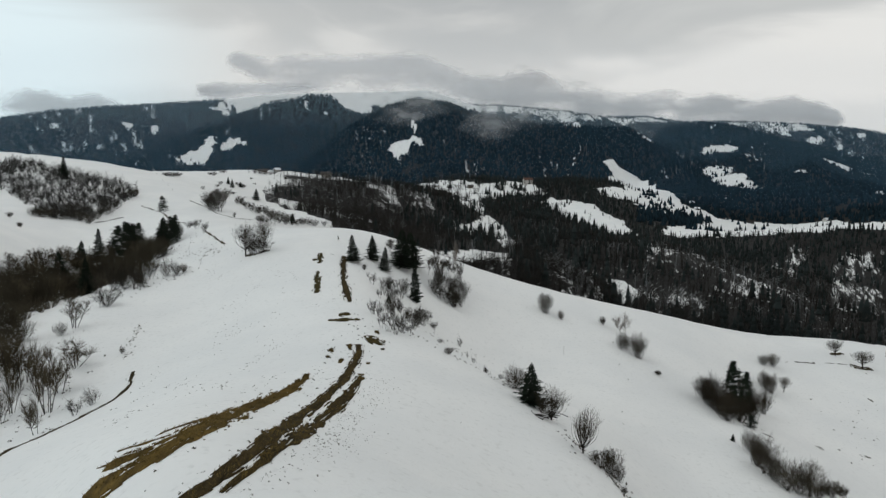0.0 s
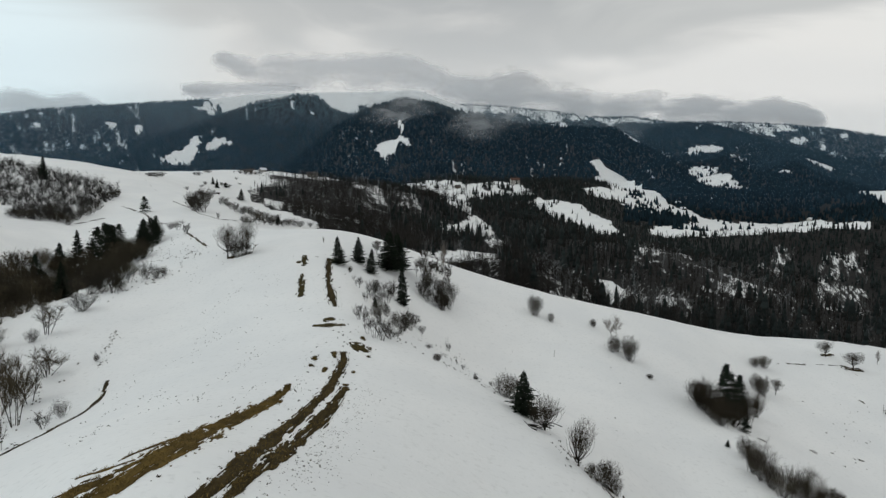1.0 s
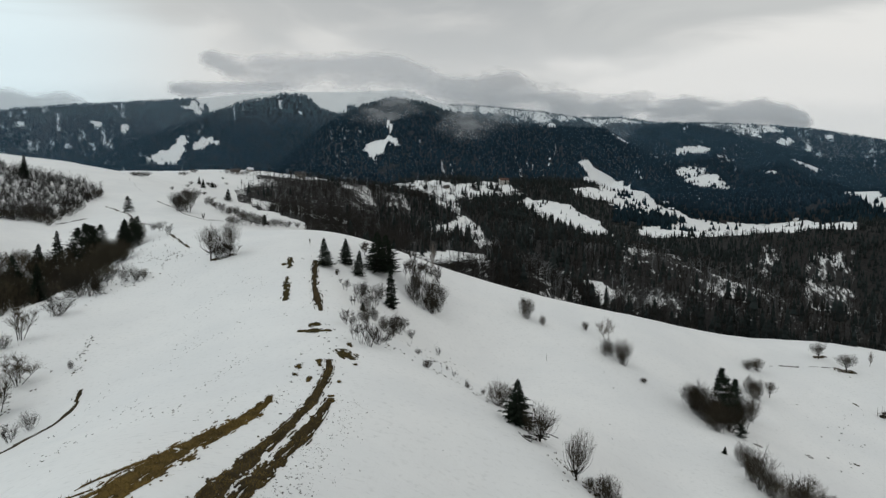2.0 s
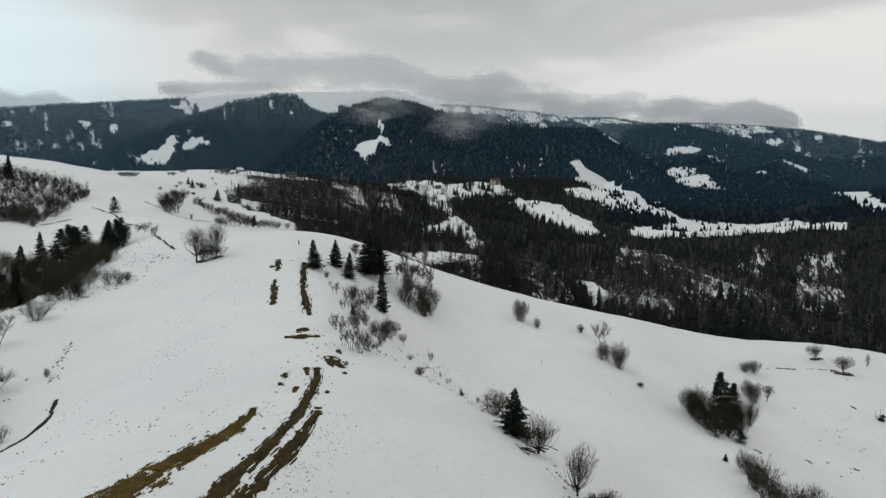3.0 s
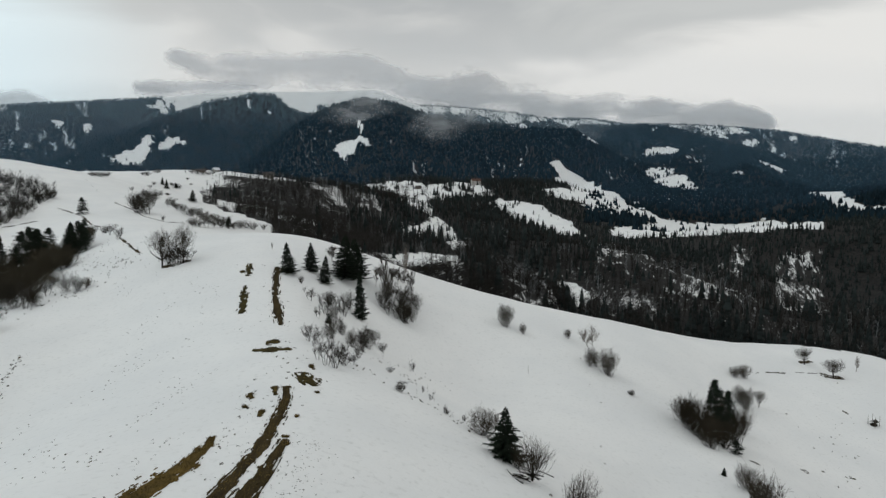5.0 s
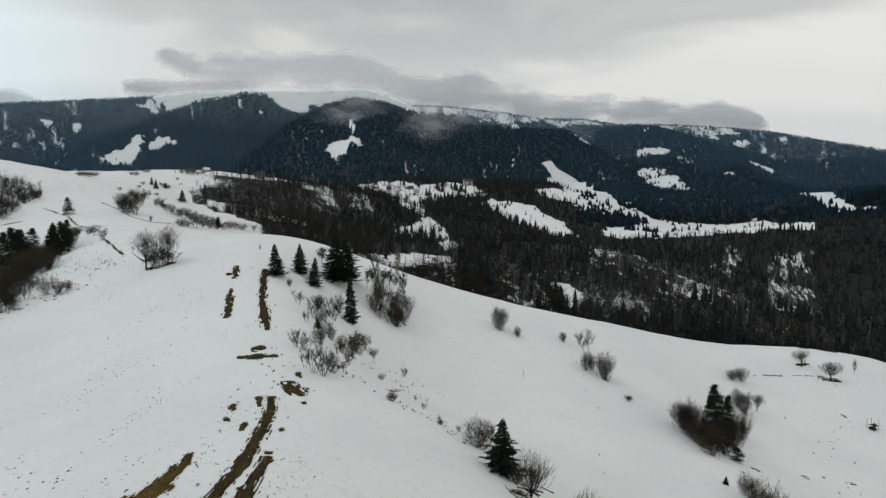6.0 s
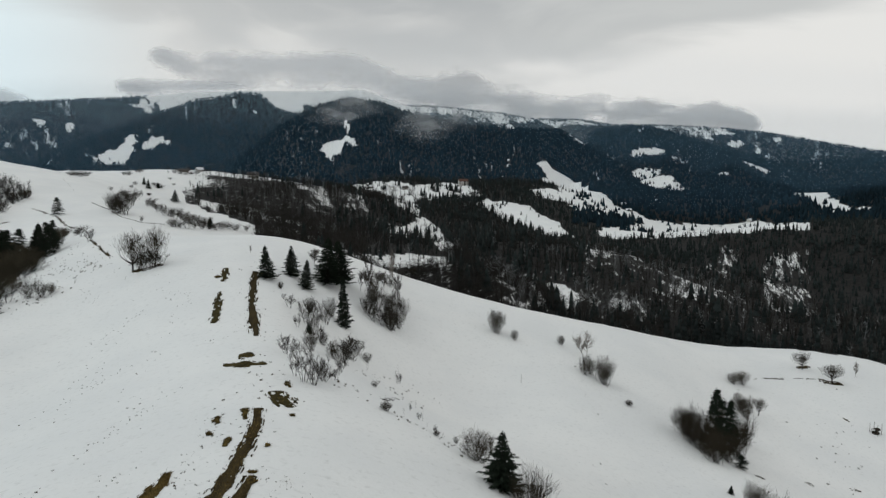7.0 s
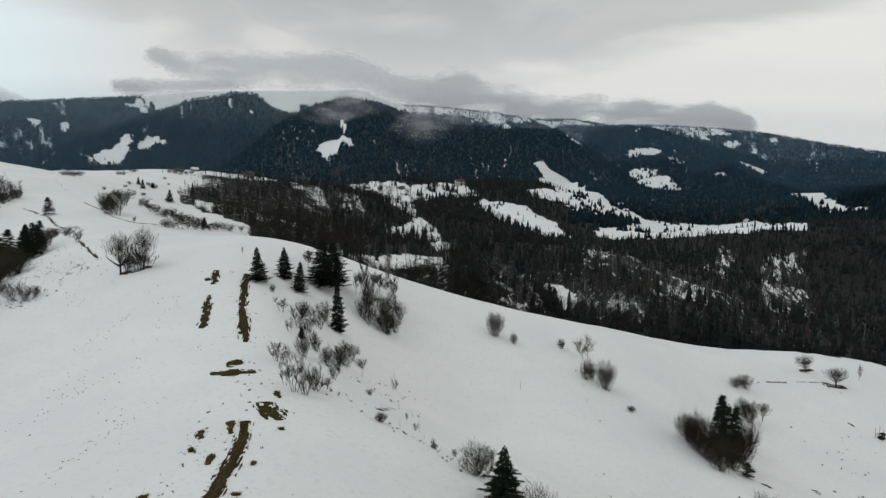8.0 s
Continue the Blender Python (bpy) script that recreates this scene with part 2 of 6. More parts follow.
FAR_HEIGHTS = [
    [4, 28, 44, 30, 4, 18, -36, -48, -55, -48, -54, -59, -69, -70],
    [32, 62, 45, 32, -16, -14, -14, -10, -7, -26, -51, -73, -80, -77],
    [54, 50, 35, 42, 65, 32, -31, -41, -34, -45, -42, -78, -78, -66],
    [65, 42, 27, 47, 31, 47, 38, -8, -29, -26, 4, 17, -16, -27],
    [67, 53, 50, 62, 42, 5, -13, -15, 29, -36, -107, -41, 25, 33],
    [59, 58, 58, 53, 79, -4, 98, 74, 55, -3, -32, 17, 68, 60],
    [23, 28, 24, 10, 62, 11, 35, -57, 136, 18, 58, 62, 12, 26],
]
APRON = [(-40.3, 20), (-16, 20), (-4.1, 35), (10.5, 65), (14, 66), (17, 40), (21.8, 22), (27.9, 22), (34, 28), (43.8, 28)]
CREST = [(-40.3, 272), (-34, 310), (-30.5, 353), (-26.7, 382), (-22.6, 407), (-18.3, 435), (-15.1, 463), (-10.9, 481), (-6.6, 489), (-4.1, 494), (-1.2, 503), (0.8, 465), (2.3, 436), (5.7, 426), (10.5, 398), (13.4, 368), (17, 362), (19.7, 336), (23.9, 327), (27.9, 308), (31.6, 279), (34, 250), (43.8, 132)]
DOME = [(-15.1, 16), (-10.9, 140), (-8, 232), (-5.1, 296), (-2.4, 325), (0.3, 312), (3.2, 273), (8.1, 240), (12.9, 226), (15.9, 221), (18.4, 160), (21, 91), (24.8, 17)]
EAST_SPUR = [(13.4, 16), (16.6, 224), (18.8, 266), (21.4, 278), (23.9, 259), (26, 223), (28.7, 183), (31.6, 136), (34, 111), (39.7, 34)]
WEST_SPUR = [(-40.3, 20), (-28.5, 81), (-25.5, 134), (-23.7, 182), (-21.1, 244), (-18.1, 305), (-15.8, 345), (-14.7, 369), (-12.8, 385), (-11.4, 404), (-9.6, 401), (-9.0, 380), (-8.4, 352), (-7.0, 333), (-5.8, 303), (-4.6, 250), (-3.1, 139)]


def lattice_noise(x, y, seed=0):
    """Smooth value noise between 0 and 1, one cell to the unit."""
    ix, iy = np.floor(x), np.floor(y)
    fx, fy = x - ix, y - iy
    fx, fy = fx * fx * (3 - 2 * fx), fy * fy * (3 - 2 * fy)

    def corner(a, b):
        s = np.sin(a * 127.1 + b * 311.7 + seed * 74.7) * 43758.5453
        return s - np.floor(s)

    top = corner(ix, iy) * (1 - fx) + corner(ix + 1, iy) * fx
    low = corner(ix, iy + 1) * (1 - fx) + corner(ix + 1, iy + 1) * fx
    return top * (1 - fy) + low * fy


def fractal(x, y, seed=0, octaves=4):
    total, size = 0.0, 0.5
    for k in range(octaves):
        total = total + size * lattice_noise(x * 2 ** k, y * 2 ** k, seed + k)
        size *= 0.5
    return total / (1 - 0.5 ** octaves)


HEIGHTS = np.array(NEAR_HEIGHTS + MIDDLE_HEIGHTS + FAR_HEIGHTS)


def spline_weights(s):
    return ((1 - s) ** 3 / 6, (3 * s ** 3 - 6 * s * s + 4) / 6, (-3 * s ** 3 + 3 * s * s + 3 * s + 1) / 6, s ** 3 / 6)


def hills(bearing, r):
    rows, columns = HEIGHTS.shape
    u = np.clip((bearing + 42) / 7, 0, columns - 1.001)
    v = np.clip(np.log(np.maximum(r, 20.0) / 20.0) / np.log(1.25), 0, rows - 1.001)
    iu, iv = u.astype(int), v.astype(int)
    z = 0.0
    for a, wv in enumerate(spline_weights(v - iv)):
        for b, wu in enumerate(spline_weights(u - iu)):
            z = z + wv * wu * HEIGHTS[np.clip(iv + a - 1, 0, rows - 1), np.clip(iu + b - 1, 0, columns - 1)]
    return z


def ridge(bearing, r, table, foot, top):
    crest = np.interp(bearing, [b for b, _ in table], [h for _, h in table])
    s = (r - foot) / (top - foot)
    front = np.clip(s, 0, 1)
    bent = bearing + (lattice_noise(r / 240, bearing / 9, 4) - 0.5) * 2.4
    rib = 1 - np.abs(2 * lattice_noise(bent / 3.4 + 40, r / 1500, 3) - 1)
    gully = (rib - 0.55) * 95 + (lattice_noise(bent / 1.3 + 9, r / 420, 8) - 0.5) * 34
    return crest * front ** 1.05 - np.maximum(s - 1, 0) * 260 + gully * front * (1 - front) * 2.4


def ground_z(x, y):
    x, y = np.asarray(x, float), np.asarray(y, float)
    r = np.hypot(x, y)
    bearing = np.degrees(np.arctan2(x, y))
    z = hills(bearing, r)
    behind = np.clip((np.abs(bearing) - 49) / 90, 0, 1)
    z = z + (0.5 * (hills(bearing * 0 - 42, r) + hills(bearing * 0 + 49, r)) - z) * behind * behind * (3 - 2 * behind)
    close = np.clip((r - 6) / 26, 0, 1)
    z = 5.6 + (z - 5.6) * close * close * (3 - 2 * close)
    z = z + (fractal(x / 14, y / 14, 5, 3) - 0.5) * np.clip(r / 260, 0.25, 4.0)
    fade = np.clip((r - 1330) / 220, 0, 1)
    mountain = np.maximum.reduce([
        ridge(bearing, r, CREST, 2450, 3100), ridge(bearing, r, DOME, 1480, 2150), ridge(bearing, r, APRON, 1480, 2120),
        ridge(bearing, r, EAST_SPUR, 1800, 2600), ridge(bearing, r, WEST_SPUR, 2150, 2650)])
    return z * (1 - fade) + np.maximum(mountain, 24.0) * fade


# ---- end of the land ----

# Open snowfields, thin woods and mountain clearings, as outlines in plan (metres).
OPEN_FIELDS = {
    "village": [(-10, 1322), (51, 1292), (93, 1260), (136, 1311), (170, 1270), (189, 1172), (176, 1133), (157, 1134), (116, 1163), (84, 1135), (61, 1118), (67, 950), (47, 812), (33, 824), (21, 886), (16, 1155), (-4, 1210), (-71, 1299), (-93, 1568), (-26, 1279)],
    "clearing": [(14, 701), (28, 743), (42, 793), (60, 813), (73, 766), (61, 546), (50, 535), (44, 679), (33, 673), (15, 585)],
    "slanting_field": [(162, 1087), (191, 1108), (225, 1022), (224, 975), (246, 906), (238, 781), (207, 797), (174, 823), (178, 864), (165, 954)],
    "ski_slope": [(425, 1717), (437, 1728), (453, 1706), (499, 1683), (499, 1591), (467, 1324), (447, 1221), (498, 1212), (474, 1153), (433, 1135), (340, 1026), (306, 1000), (320, 1076), (287, 1093), (256, 1123), (272, 1183), (305, 1213), (349, 1271)],
    "plateau": [(487, 1184), (529, 1191), (669, 1133), (679, 1007), (474, 702), (436, 718), (406, 707), (319, 747), (272, 777), (285, 831), (344, 934), (435, 1086)],
    "strip": [(-15, 455), (20, 510), (51, 511), (33, 340), (28, 339), (13, 329), (4, 323), (-6, 347)],
    "lane": [(-145, 594), (-115, 598), (-83, 590), (-62, 585), (-50, 451), (-59, 393), (-116, 579), (-142, 584)],
    "ridge_field": [(-173, 725), (-279, 1338), (-211, 1338), (-142, 1337), (-93, 843), (-115, 731), (-141, 689), (-161, 688)],
    "glade": [(112, 456), (126, 461), (132, 437), (114, 386), (98, 374), (107, 428)],
}
THIN_WOODS = {
    "beech_gap": [(-145, 591), (-115, 599), (-94, 600), (-68, 427), (-117, 580), (-141, 576)],
    "beech_foot": [(-84, 587), (-48, 607), (-46, 581), (-54, 391)],
    "beech_slope": [(-234, 1688), (-202, 1636), (-59, 735), (-51, 705), (-62, 694), (-80, 696)],
    "upper_slope": [(-58, 810), (-32, 855), (-9, 754), (-15, 716), (-34, 739)],
    "bare_spur": [(217, 692), (247, 731), (230, 625), (214, 520), (235, 496), (254, 474), (248, 432), (229, 420), (212, 438), (182, 451), (188, 484), (168, 478), (159, 502)],
    "bare_bank": [(355, 592), (395, 638), (440, 651), (311, 455), (290, 446), (278, 452)],
    "lower_bank": [(72, 491), (91, 489), (105, 462), (91, 378), (76, 342), (61, 327), (52, 330)],
    "bank_below": [(130, 444), (150, 435), (163, 402), (149, 374), (128, 372), (114, 380)],
    "upper_bank": [(294, 583), (349, 657), (360, 642), (292, 544)],
}
MOUNTAIN_CLEARINGS = {
    "dome_field": [(-152, 1803), (-131, 1831), (-108, 1838), (-54, 1778), (-57, 1747), (-90, 1762), (-103, 1726), (-110, 1688), (-119, 1702), (-130, 1755)],
    "dome_chute": [(-92, 1979), (-84, 1968), (-74, 1772), (-84, 1793)],
    "west_field": [(-903, 2230), (-910, 2289), (-888, 2320), (-856, 2324), (-845, 2350), (-836, 2383), (-825, 2395), (-805, 2363), (-806, 2302), (-789, 2249), (-793, 2222), (-845, 2229)],
    "west_upper_field": [(-781, 2296), (-777, 2365), (-767, 2395), (-700, 2369), (-694, 2349), (-734, 2341), (-746, 2308)],
    "west_glade": [(-1159, 2642), (-1170, 2678), (-1161, 2695), (-1129, 2650)],
    "west_spots": [(-1263, 2635), (-1259, 2665), (-1227, 2639), (-1238, 2610)],
    "west_nick": [(-1523, 2581), (-1529, 2612), (-1506, 2591)],
    "shoulder_field": [(-994, 2850), (-968, 2913), (-921, 2888), (-942, 2863)],
    "crest_meadow": [(-932, 2942), (-900, 2960), (-832, 2987), (-791, 2994), (-808, 2954), (-855, 2933)],
    "crest_ledge": [(-776, 2976), (-723, 3006), (-614, 3037), (-572, 3045), (-609, 3021), (-693, 2986)],
    "crest_notch": [(-673, 2989), (-555, 2590), (-508, 2528), (-521, 2515)],
    "notch_tail": [(-456, 2523), (-440, 2515), (-412, 2477), (-428, 2481)],
    "snow_bowl": [(-473, 3001), (-466, 3058), (-374, 3070), (-207, 3089), (-308, 2979), (-320, 2920), (-394, 2920), (-417, 2646)],
    "far_patch": [(540, 2942), (597, 2930), (614, 2914), (402, 2094)],
    "east_patch": [(1332, 2635), (1371, 2683), (1367, 2607)],
    "east_meadow": [(1383, 2521), (1422, 2563), (1421, 2525), (1454, 2545), (1455, 2516), (1383, 2474)],
    "east_nick": [(1447, 2453), (1487, 2483), (1488, 2458)],
    "crest_nick": [(1592, 2567), (1640, 2595), (1625, 2563)],
    "upper_cut": [(808, 2097), (867, 2161), (954, 2213), (966, 2146), (934, 2100), (867, 2092), (814, 2070)],
    "diagonal_cut": [(1133, 2009), (1161, 2013), (1211, 2009), (1233, 1976), (1189, 1942), (1156, 1973)],
    "diagonal_tail": [(1262, 1984), (1325, 2007), (1306, 1977), (1244, 1950)],
    "low_nick": [(989, 1868), (1005, 1834), (987, 1795), (968, 1809)],
    "dome_nick": [(351, 1797), (364, 1833), (361, 1754), (352, 1753)],
    "rim_line": [(582, 2046), (668, 2012), (690, 2062), (598, 2096)],
    "far_terrace": [(791, 1213), (1063, 1545), (774, 1072), (732, 976), (681, 864), (626, 805), (685, 914), (763, 1099)],
}
# Felled or wind-blown ground where snow shows between scattered trees, and the share of trees left.
OPEN_FOREST = {
    "felled_slope": [(763, 1937), (800, 1959), (838, 1940), (814, 1810), (843, 1771), (867, 1776), (682, 1403), (651, 1418), (713, 1660), (743, 1822)],
    "cut_remains": [(896, 1967), (987, 2035), (980, 2009), (877, 1910)],
    "far_snows": [(3, 3098), (225, 3092), (559, 3049), (711, 3011), (619, 2963), (397, 2997), (145, 3054)],
    "saddle_snows": [(730, 3007), (871, 2965), (1040, 2908), (951, 2900), (856, 2914), (786, 2879)],
    "east_snows": [(1213, 2851), (1343, 2793), (1492, 2718), (1465, 2626), (1330, 2667), (1234, 2813)],
}
TREES_LEFT = {"felled_slope": 0.16, "cut_remains": 0.5, "far_snows": 0.34, "saddle_snows": 0.30, "east_snows": 0.5}
HILL_WOOD = {
    "west": [(-272, 407), (-261, 414), (-221, 383), (-181, 363), (-156, 341), (-152, 306), (-151, 280), (-162, 273), (-171, 275), (-204, 315), (-226, 336), (-270, 361), (-317, 425)],
}
GREAT_WOOD = [(-34, 225), (-60, 362), (-75, 371), (-134, 568), (-153, 575), (-164, 609), (-170, 649), (-172, 680), (-351, 1407), (0, 1450), (375, 1401), (725, 1256), (1025, 1025), (1158, 873), (192, 144), (147, 175), (96, 207), (40, 225), (0, 228)]


def inside(x, y, outline):
    """Whether the points lie inside an outline."""
    hit = np.zeros(np.shape(x), bool)
    for (x0, y0), (x1, y1) in zip(outline, outline[1:] + outline[:1]):
        if y0 != y1:
            hit ^= ((y0 > y) != (y1 > y)) & (x < (x1 - x0) * (y - y0) / (y1 - y0) + x0)
    return hit


def woodland(x, y):
    """How thickly the place is wooded, 0 to 1, with ragged borders."""
    r = np.hypot(x, y)
    wobble = np.clip(r / 40, 3, 26)
    xs = x + (fractal(x / wobble, y / wobble, 11, 3) - 0.5) * wobble * 1.1
    ys = y + (fractal(x / wobble, y / wobble, 23, 3) - 0.5) * wobble * 1.1
    bearing = np.degrees(np.arctan2(x, y))
    rim = ~inside(x + 2.6 * (xs - x), y + 2.6 * (ys - y), GREAT_WOOD)
    w = np.where(inside(xs, ys, GREAT_WOOD), np.where((bearing < -5) & rim, 0.45, np.clip((bearing + 16.6 - np.clip((r - 560) / 65, 0, 2.6) + 5 * (fractal(x / 22, y / 40, 59, 3) - 0.5)) / 2.2, 0.08, 1.0)), 0.0)
    w = w * np.where(bearing < 6, np.clip(0.40 + 1.25 * fractal(x / 32, y / 48, 57, 3), 0.6, 1.0), 1.0)
    for outline in HILL_WOOD.values():
        w = np.where(inside(xs, ys, outline), 0.48, w)
    for outline in THIN_WOODS.values():
        w = np.where(inside(x + 2.0 * (xs - x), y + 2.0 * (ys - y), outline) & (w > 0), 0.62, w)
    groves = fractal(x / 13, y / 42, 73, 3)
    grown = {"clearing": 0.20, "lane": 0.12, "village": np.clip(3.6 * (groves - 0.52), 0.05, 0.8), "ski_slope": np.clip(3.6 * (groves - 0.55), 0.04, 0.8), "plateau": np.clip(3.0 * (groves - 0.66), 0.02, 0.5)}
    for name, outline in OPEN_FIELDS.items():
        w = np.where(inside(xs, ys, outline), grown.get(name, 0.03), w)
    w = np.where(r > 1440, 1.0, w)
    w = np.where((r > 1350) & inside(xs, ys, OPEN_FIELDS["ski_slope"]), 0.0, w)
    xm = x + (fractal(x / 16, y / 30, 31, 3) - 0.5) * 26
    ym = y + (fractal(x / 16, y / 30, 37, 3) - 0.5) * 60
    # narrow snowy chutes and thin spots that run down the mountain sides
    chutes = fractal(bearing * 11 + 20, r / 75, 43, 3) + 0.5 * (fractal(bearing / 2.2, r / 200, 49, 2) - 0.5)
    w = np.where((r > 1500) & (w > 0.5), np.clip(1.0 - 3.0 * (chutes - 0.69), 0.5, 1.0), w)
    for name, outline in OPEN_FOREST.items():
        patchy = np.clip(TREES_LEFT[name] + 1.5 * (fractal(x / 30, y / 60, 41, 3) - 0.5), 0.03, 0.9)
        w = np.where(inside(xm, ym, outline), patchy, w)
    w = np.where((r > 2985) & (bearing > -17.6 + 2 * (fractal(x / 45, y / 60, 47, 3) - 0.5)) & (bearing < 2.6), 0.015, w)
    for outline in MOUNTAIN_CLEARINGS.values():
        w = np.where(inside(xm, ym, outline), 0.012, w)
    return w


def conifer_share(x, y):
    """Where the valley woods turn from bare beech to spruce."""
    bearing = np.degrees(np.arctan2(x, y))
    r = np.hypot(x, y)
    share = np.interp(bearing, [-15, -3, 4, 9, 16, 22, 30, 45], [0.02, 0.12, 0.45, 0.62, 0.5, 0.36, 0.34, 0.45])
    share = np.where((r > 640) & (bearing > 18), 0.85, share)
    share = np.where((r < 440) & (bearing < 14), share * 0.3, share)
    for outline in THIN_WOODS.values():
        share = np.where(inside(x, y, outline), share - 0.45, share)
    return share + (fractal(x / 60, y / 60, 51, 3) - 0.5) * 1.1


# ---- ground: one sheet from under the camera to the mountain crests ----
def ground_sheet():
    turns = np.concatenate([np.arange(-47, 53, 0.23), np.arange(54, 312, 3.0)])
    rings = np.concatenate([[0.0, 3.0, 6.0], 12.0 * 1.015 ** np.arange(0, 322), 12.0 * 1.015 ** 321 * 1.0065 ** np.arange(1, 186)])
    b, r = np.meshgrid(np.radians(turns), rings)
    x, y = r * np.sin(b), r * np.cos(b)
    z = ground_z(x, y)
    nb, nr = len(turns), len(rings)
    i = np.arange(nr - 1)[:, None] * nb
    j = np.arange(nb)[None, :]
    k = (j + 1) % nb
    quads = np.stack([i + j, i + nb + j, i + nb + k, i + k], -1).reshape(-1, 4)
    mesh = bpy.data.meshes.new("ground")
    mesh.vertices.add(nb * nr)
    mesh.vertices.foreach_set("co", np.stack([x, y, z], -1).astype(np.float32).ravel())
    mesh.loops.add(quads.size)
    mesh.loops.foreach_set("vertex_index", quads[:, ::-1].astype(np.int32).ravel())
    mesh.polygons.add(len(quads))
    mesh.polygons.foreach_set("loop_start", (np.arange(len(quads)) * 4).astype(np.int32))
    mesh.update(calc_edges=True)
    mesh.shade_smooth()
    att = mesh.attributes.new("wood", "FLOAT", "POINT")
    # in the thin woods on steep banks snow lies in streaks turned along the view, so they look upright from the camera
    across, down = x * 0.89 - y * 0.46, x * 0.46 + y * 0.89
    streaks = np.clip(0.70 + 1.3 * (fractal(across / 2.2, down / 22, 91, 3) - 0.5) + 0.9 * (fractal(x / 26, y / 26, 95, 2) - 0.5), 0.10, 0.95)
    # thinner floor cover past 2300 m lightens the far flanks in colour
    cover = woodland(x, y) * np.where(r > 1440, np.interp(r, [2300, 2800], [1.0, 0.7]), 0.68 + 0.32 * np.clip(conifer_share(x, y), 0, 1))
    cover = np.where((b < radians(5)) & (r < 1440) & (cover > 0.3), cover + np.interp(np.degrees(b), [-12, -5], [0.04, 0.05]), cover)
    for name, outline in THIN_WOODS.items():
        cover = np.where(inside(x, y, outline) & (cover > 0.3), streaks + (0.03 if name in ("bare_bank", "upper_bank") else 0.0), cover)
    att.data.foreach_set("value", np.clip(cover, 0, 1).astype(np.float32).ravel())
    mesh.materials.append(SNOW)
    return tagged(new("ground", mesh), "snow-covered hills and wooded mountain slopes in winter", "ground", kind="structure")


ground_sheet()


# ---- woods too dense to count ----
def triangle_mesh(name, verts, faces, mat):
    mesh = bpy.data.meshes.new(name)
    mesh.vertices.add(len(verts))
    mesh.vertices.foreach_set("co", np.asarray(verts, np.float32).ravel())
    mesh.loops.add(len(faces) * 3)
    mesh.loops.foreach_set("vertex_index", np.asarray(faces, np.int32).ravel())
    mesh.polygons.add(len(faces))
    mesh.polygons.foreach_set("loop_start", (np.arange(len(faces)) * 3).astype(np.int32))
    mesh.update(calc_edges=True)
    mesh.materials.append(mat)
    return mesh


def spruce_shape(rng, tiers, sides):
    """A spruce of height 1: ragged cones one above another."""
    v, f = [], []
    for k in range(tiers):
        low = 0.06 + 0.86 * k / tiers
        tip = min(1.0, low + 1.5 / tiers) if tiers > 1 else 1.0
        wide = 0.19 * (1 - low) ** 0.85 + 0.012
        start = len(v)
        for s in range(sides):
            a = 2 * math.pi * (s + 0.5 * k) / sides
            w = wide * rng.uniform(0.72, 1.2)
            v.append((w * math.cos(a), w * math.sin(a), low + rng.uniform(-0.03, 0.02)))
        v.append((0, 0, tip))
        f += [(start + s, start + (s + 1) % sides, start + sides) for s in range(sides)]
    return np.array(v), np.array(f)


def bare_shape(rng, limbs, twigs, thick=0.011):
    """A leafless tree of height 1: a thin trunk, upswept limbs and twigs as slivers."""
    v, f = [], []

    def sliver(a, b, w):
        a, b = np.array(a), np.array(b)
        side = np.cross(b - a, rng.normal(size=3))
        side = side / (np.linalg.norm(side) + 1e-9) * w
        s = len(v)
        v.extend([a - side, a + side, b])
        f.append((s, s + 1, s + 2))

    lean = rng.normal(size=2) * 0.04
    for a in range(2):
        d = np.array([math.cos(a * 1.57), math.sin(a * 1.57), 0]) * thick
        s = len(v)
        v.extend([-d, d, (lean[0], lean[1], 0.97)])
        f.append((s, s + 1, s + 2))
    for _ in range(limbs):
        h = rng.uniform(0.22, 0.85)
        a = rng.uniform(0, 2 * math.pi)
        reach = rng.uniform(0.08, 0.24) * (1.15 - 0.7 * abs(h - 0.45))
        base = np.array([lean[0] * h, lean[1] * h, h])
        tip = base + [reach * math.cos(a), reach * math.sin(a), rng.uniform(0.1, 0.26)]
        tip[2] = min(tip[2], 1.02)
        sliver(base, tip, thick * 0.55)
        for _ in range(twigs):
            q = base + (tip - base) * rng.uniform(0.3, 0.9)
            sliver(q, q + [rng.normal() * 0.055, rng.normal() * 0.055, rng.uniform(0.04, 0.14)], thick * 0.36)
    return np.array(v), np.array(f)


def thicket_shape(rng, stems, twigs):
    """A low many-stemmed leafless bush of height 1 with a rounded crown."""
    v, f = [], []
    for k in range(stems + twigs):
        way = rng.normal(size=3)
        way = way / np.linalg.norm(way)
        tip = np.array([0.30 * way[0], 0.30 * way[1], 0.60 + 0.40 * way[2]]) * (rng.uniform() ** 0.4)
        if k < stems:
            base, w = np.array([0.05 * way[0], 0.05 * way[1], 0.0]), 0.014
            tip[2] = max(tip[2], 0.45)
        else:
            base, w = tip * (0.72, 0.72, 0.80), 0.011
        side = np.cross(tip - base, rng.normal(size=3))
        side = side / (np.linalg.norm(side) + 1e-9) * w
        f.append((len(v), len(v) + 1, len(v) + 2))
        v.extend([base - side, base + side, tip])
    return np.array(v), np.array(f)


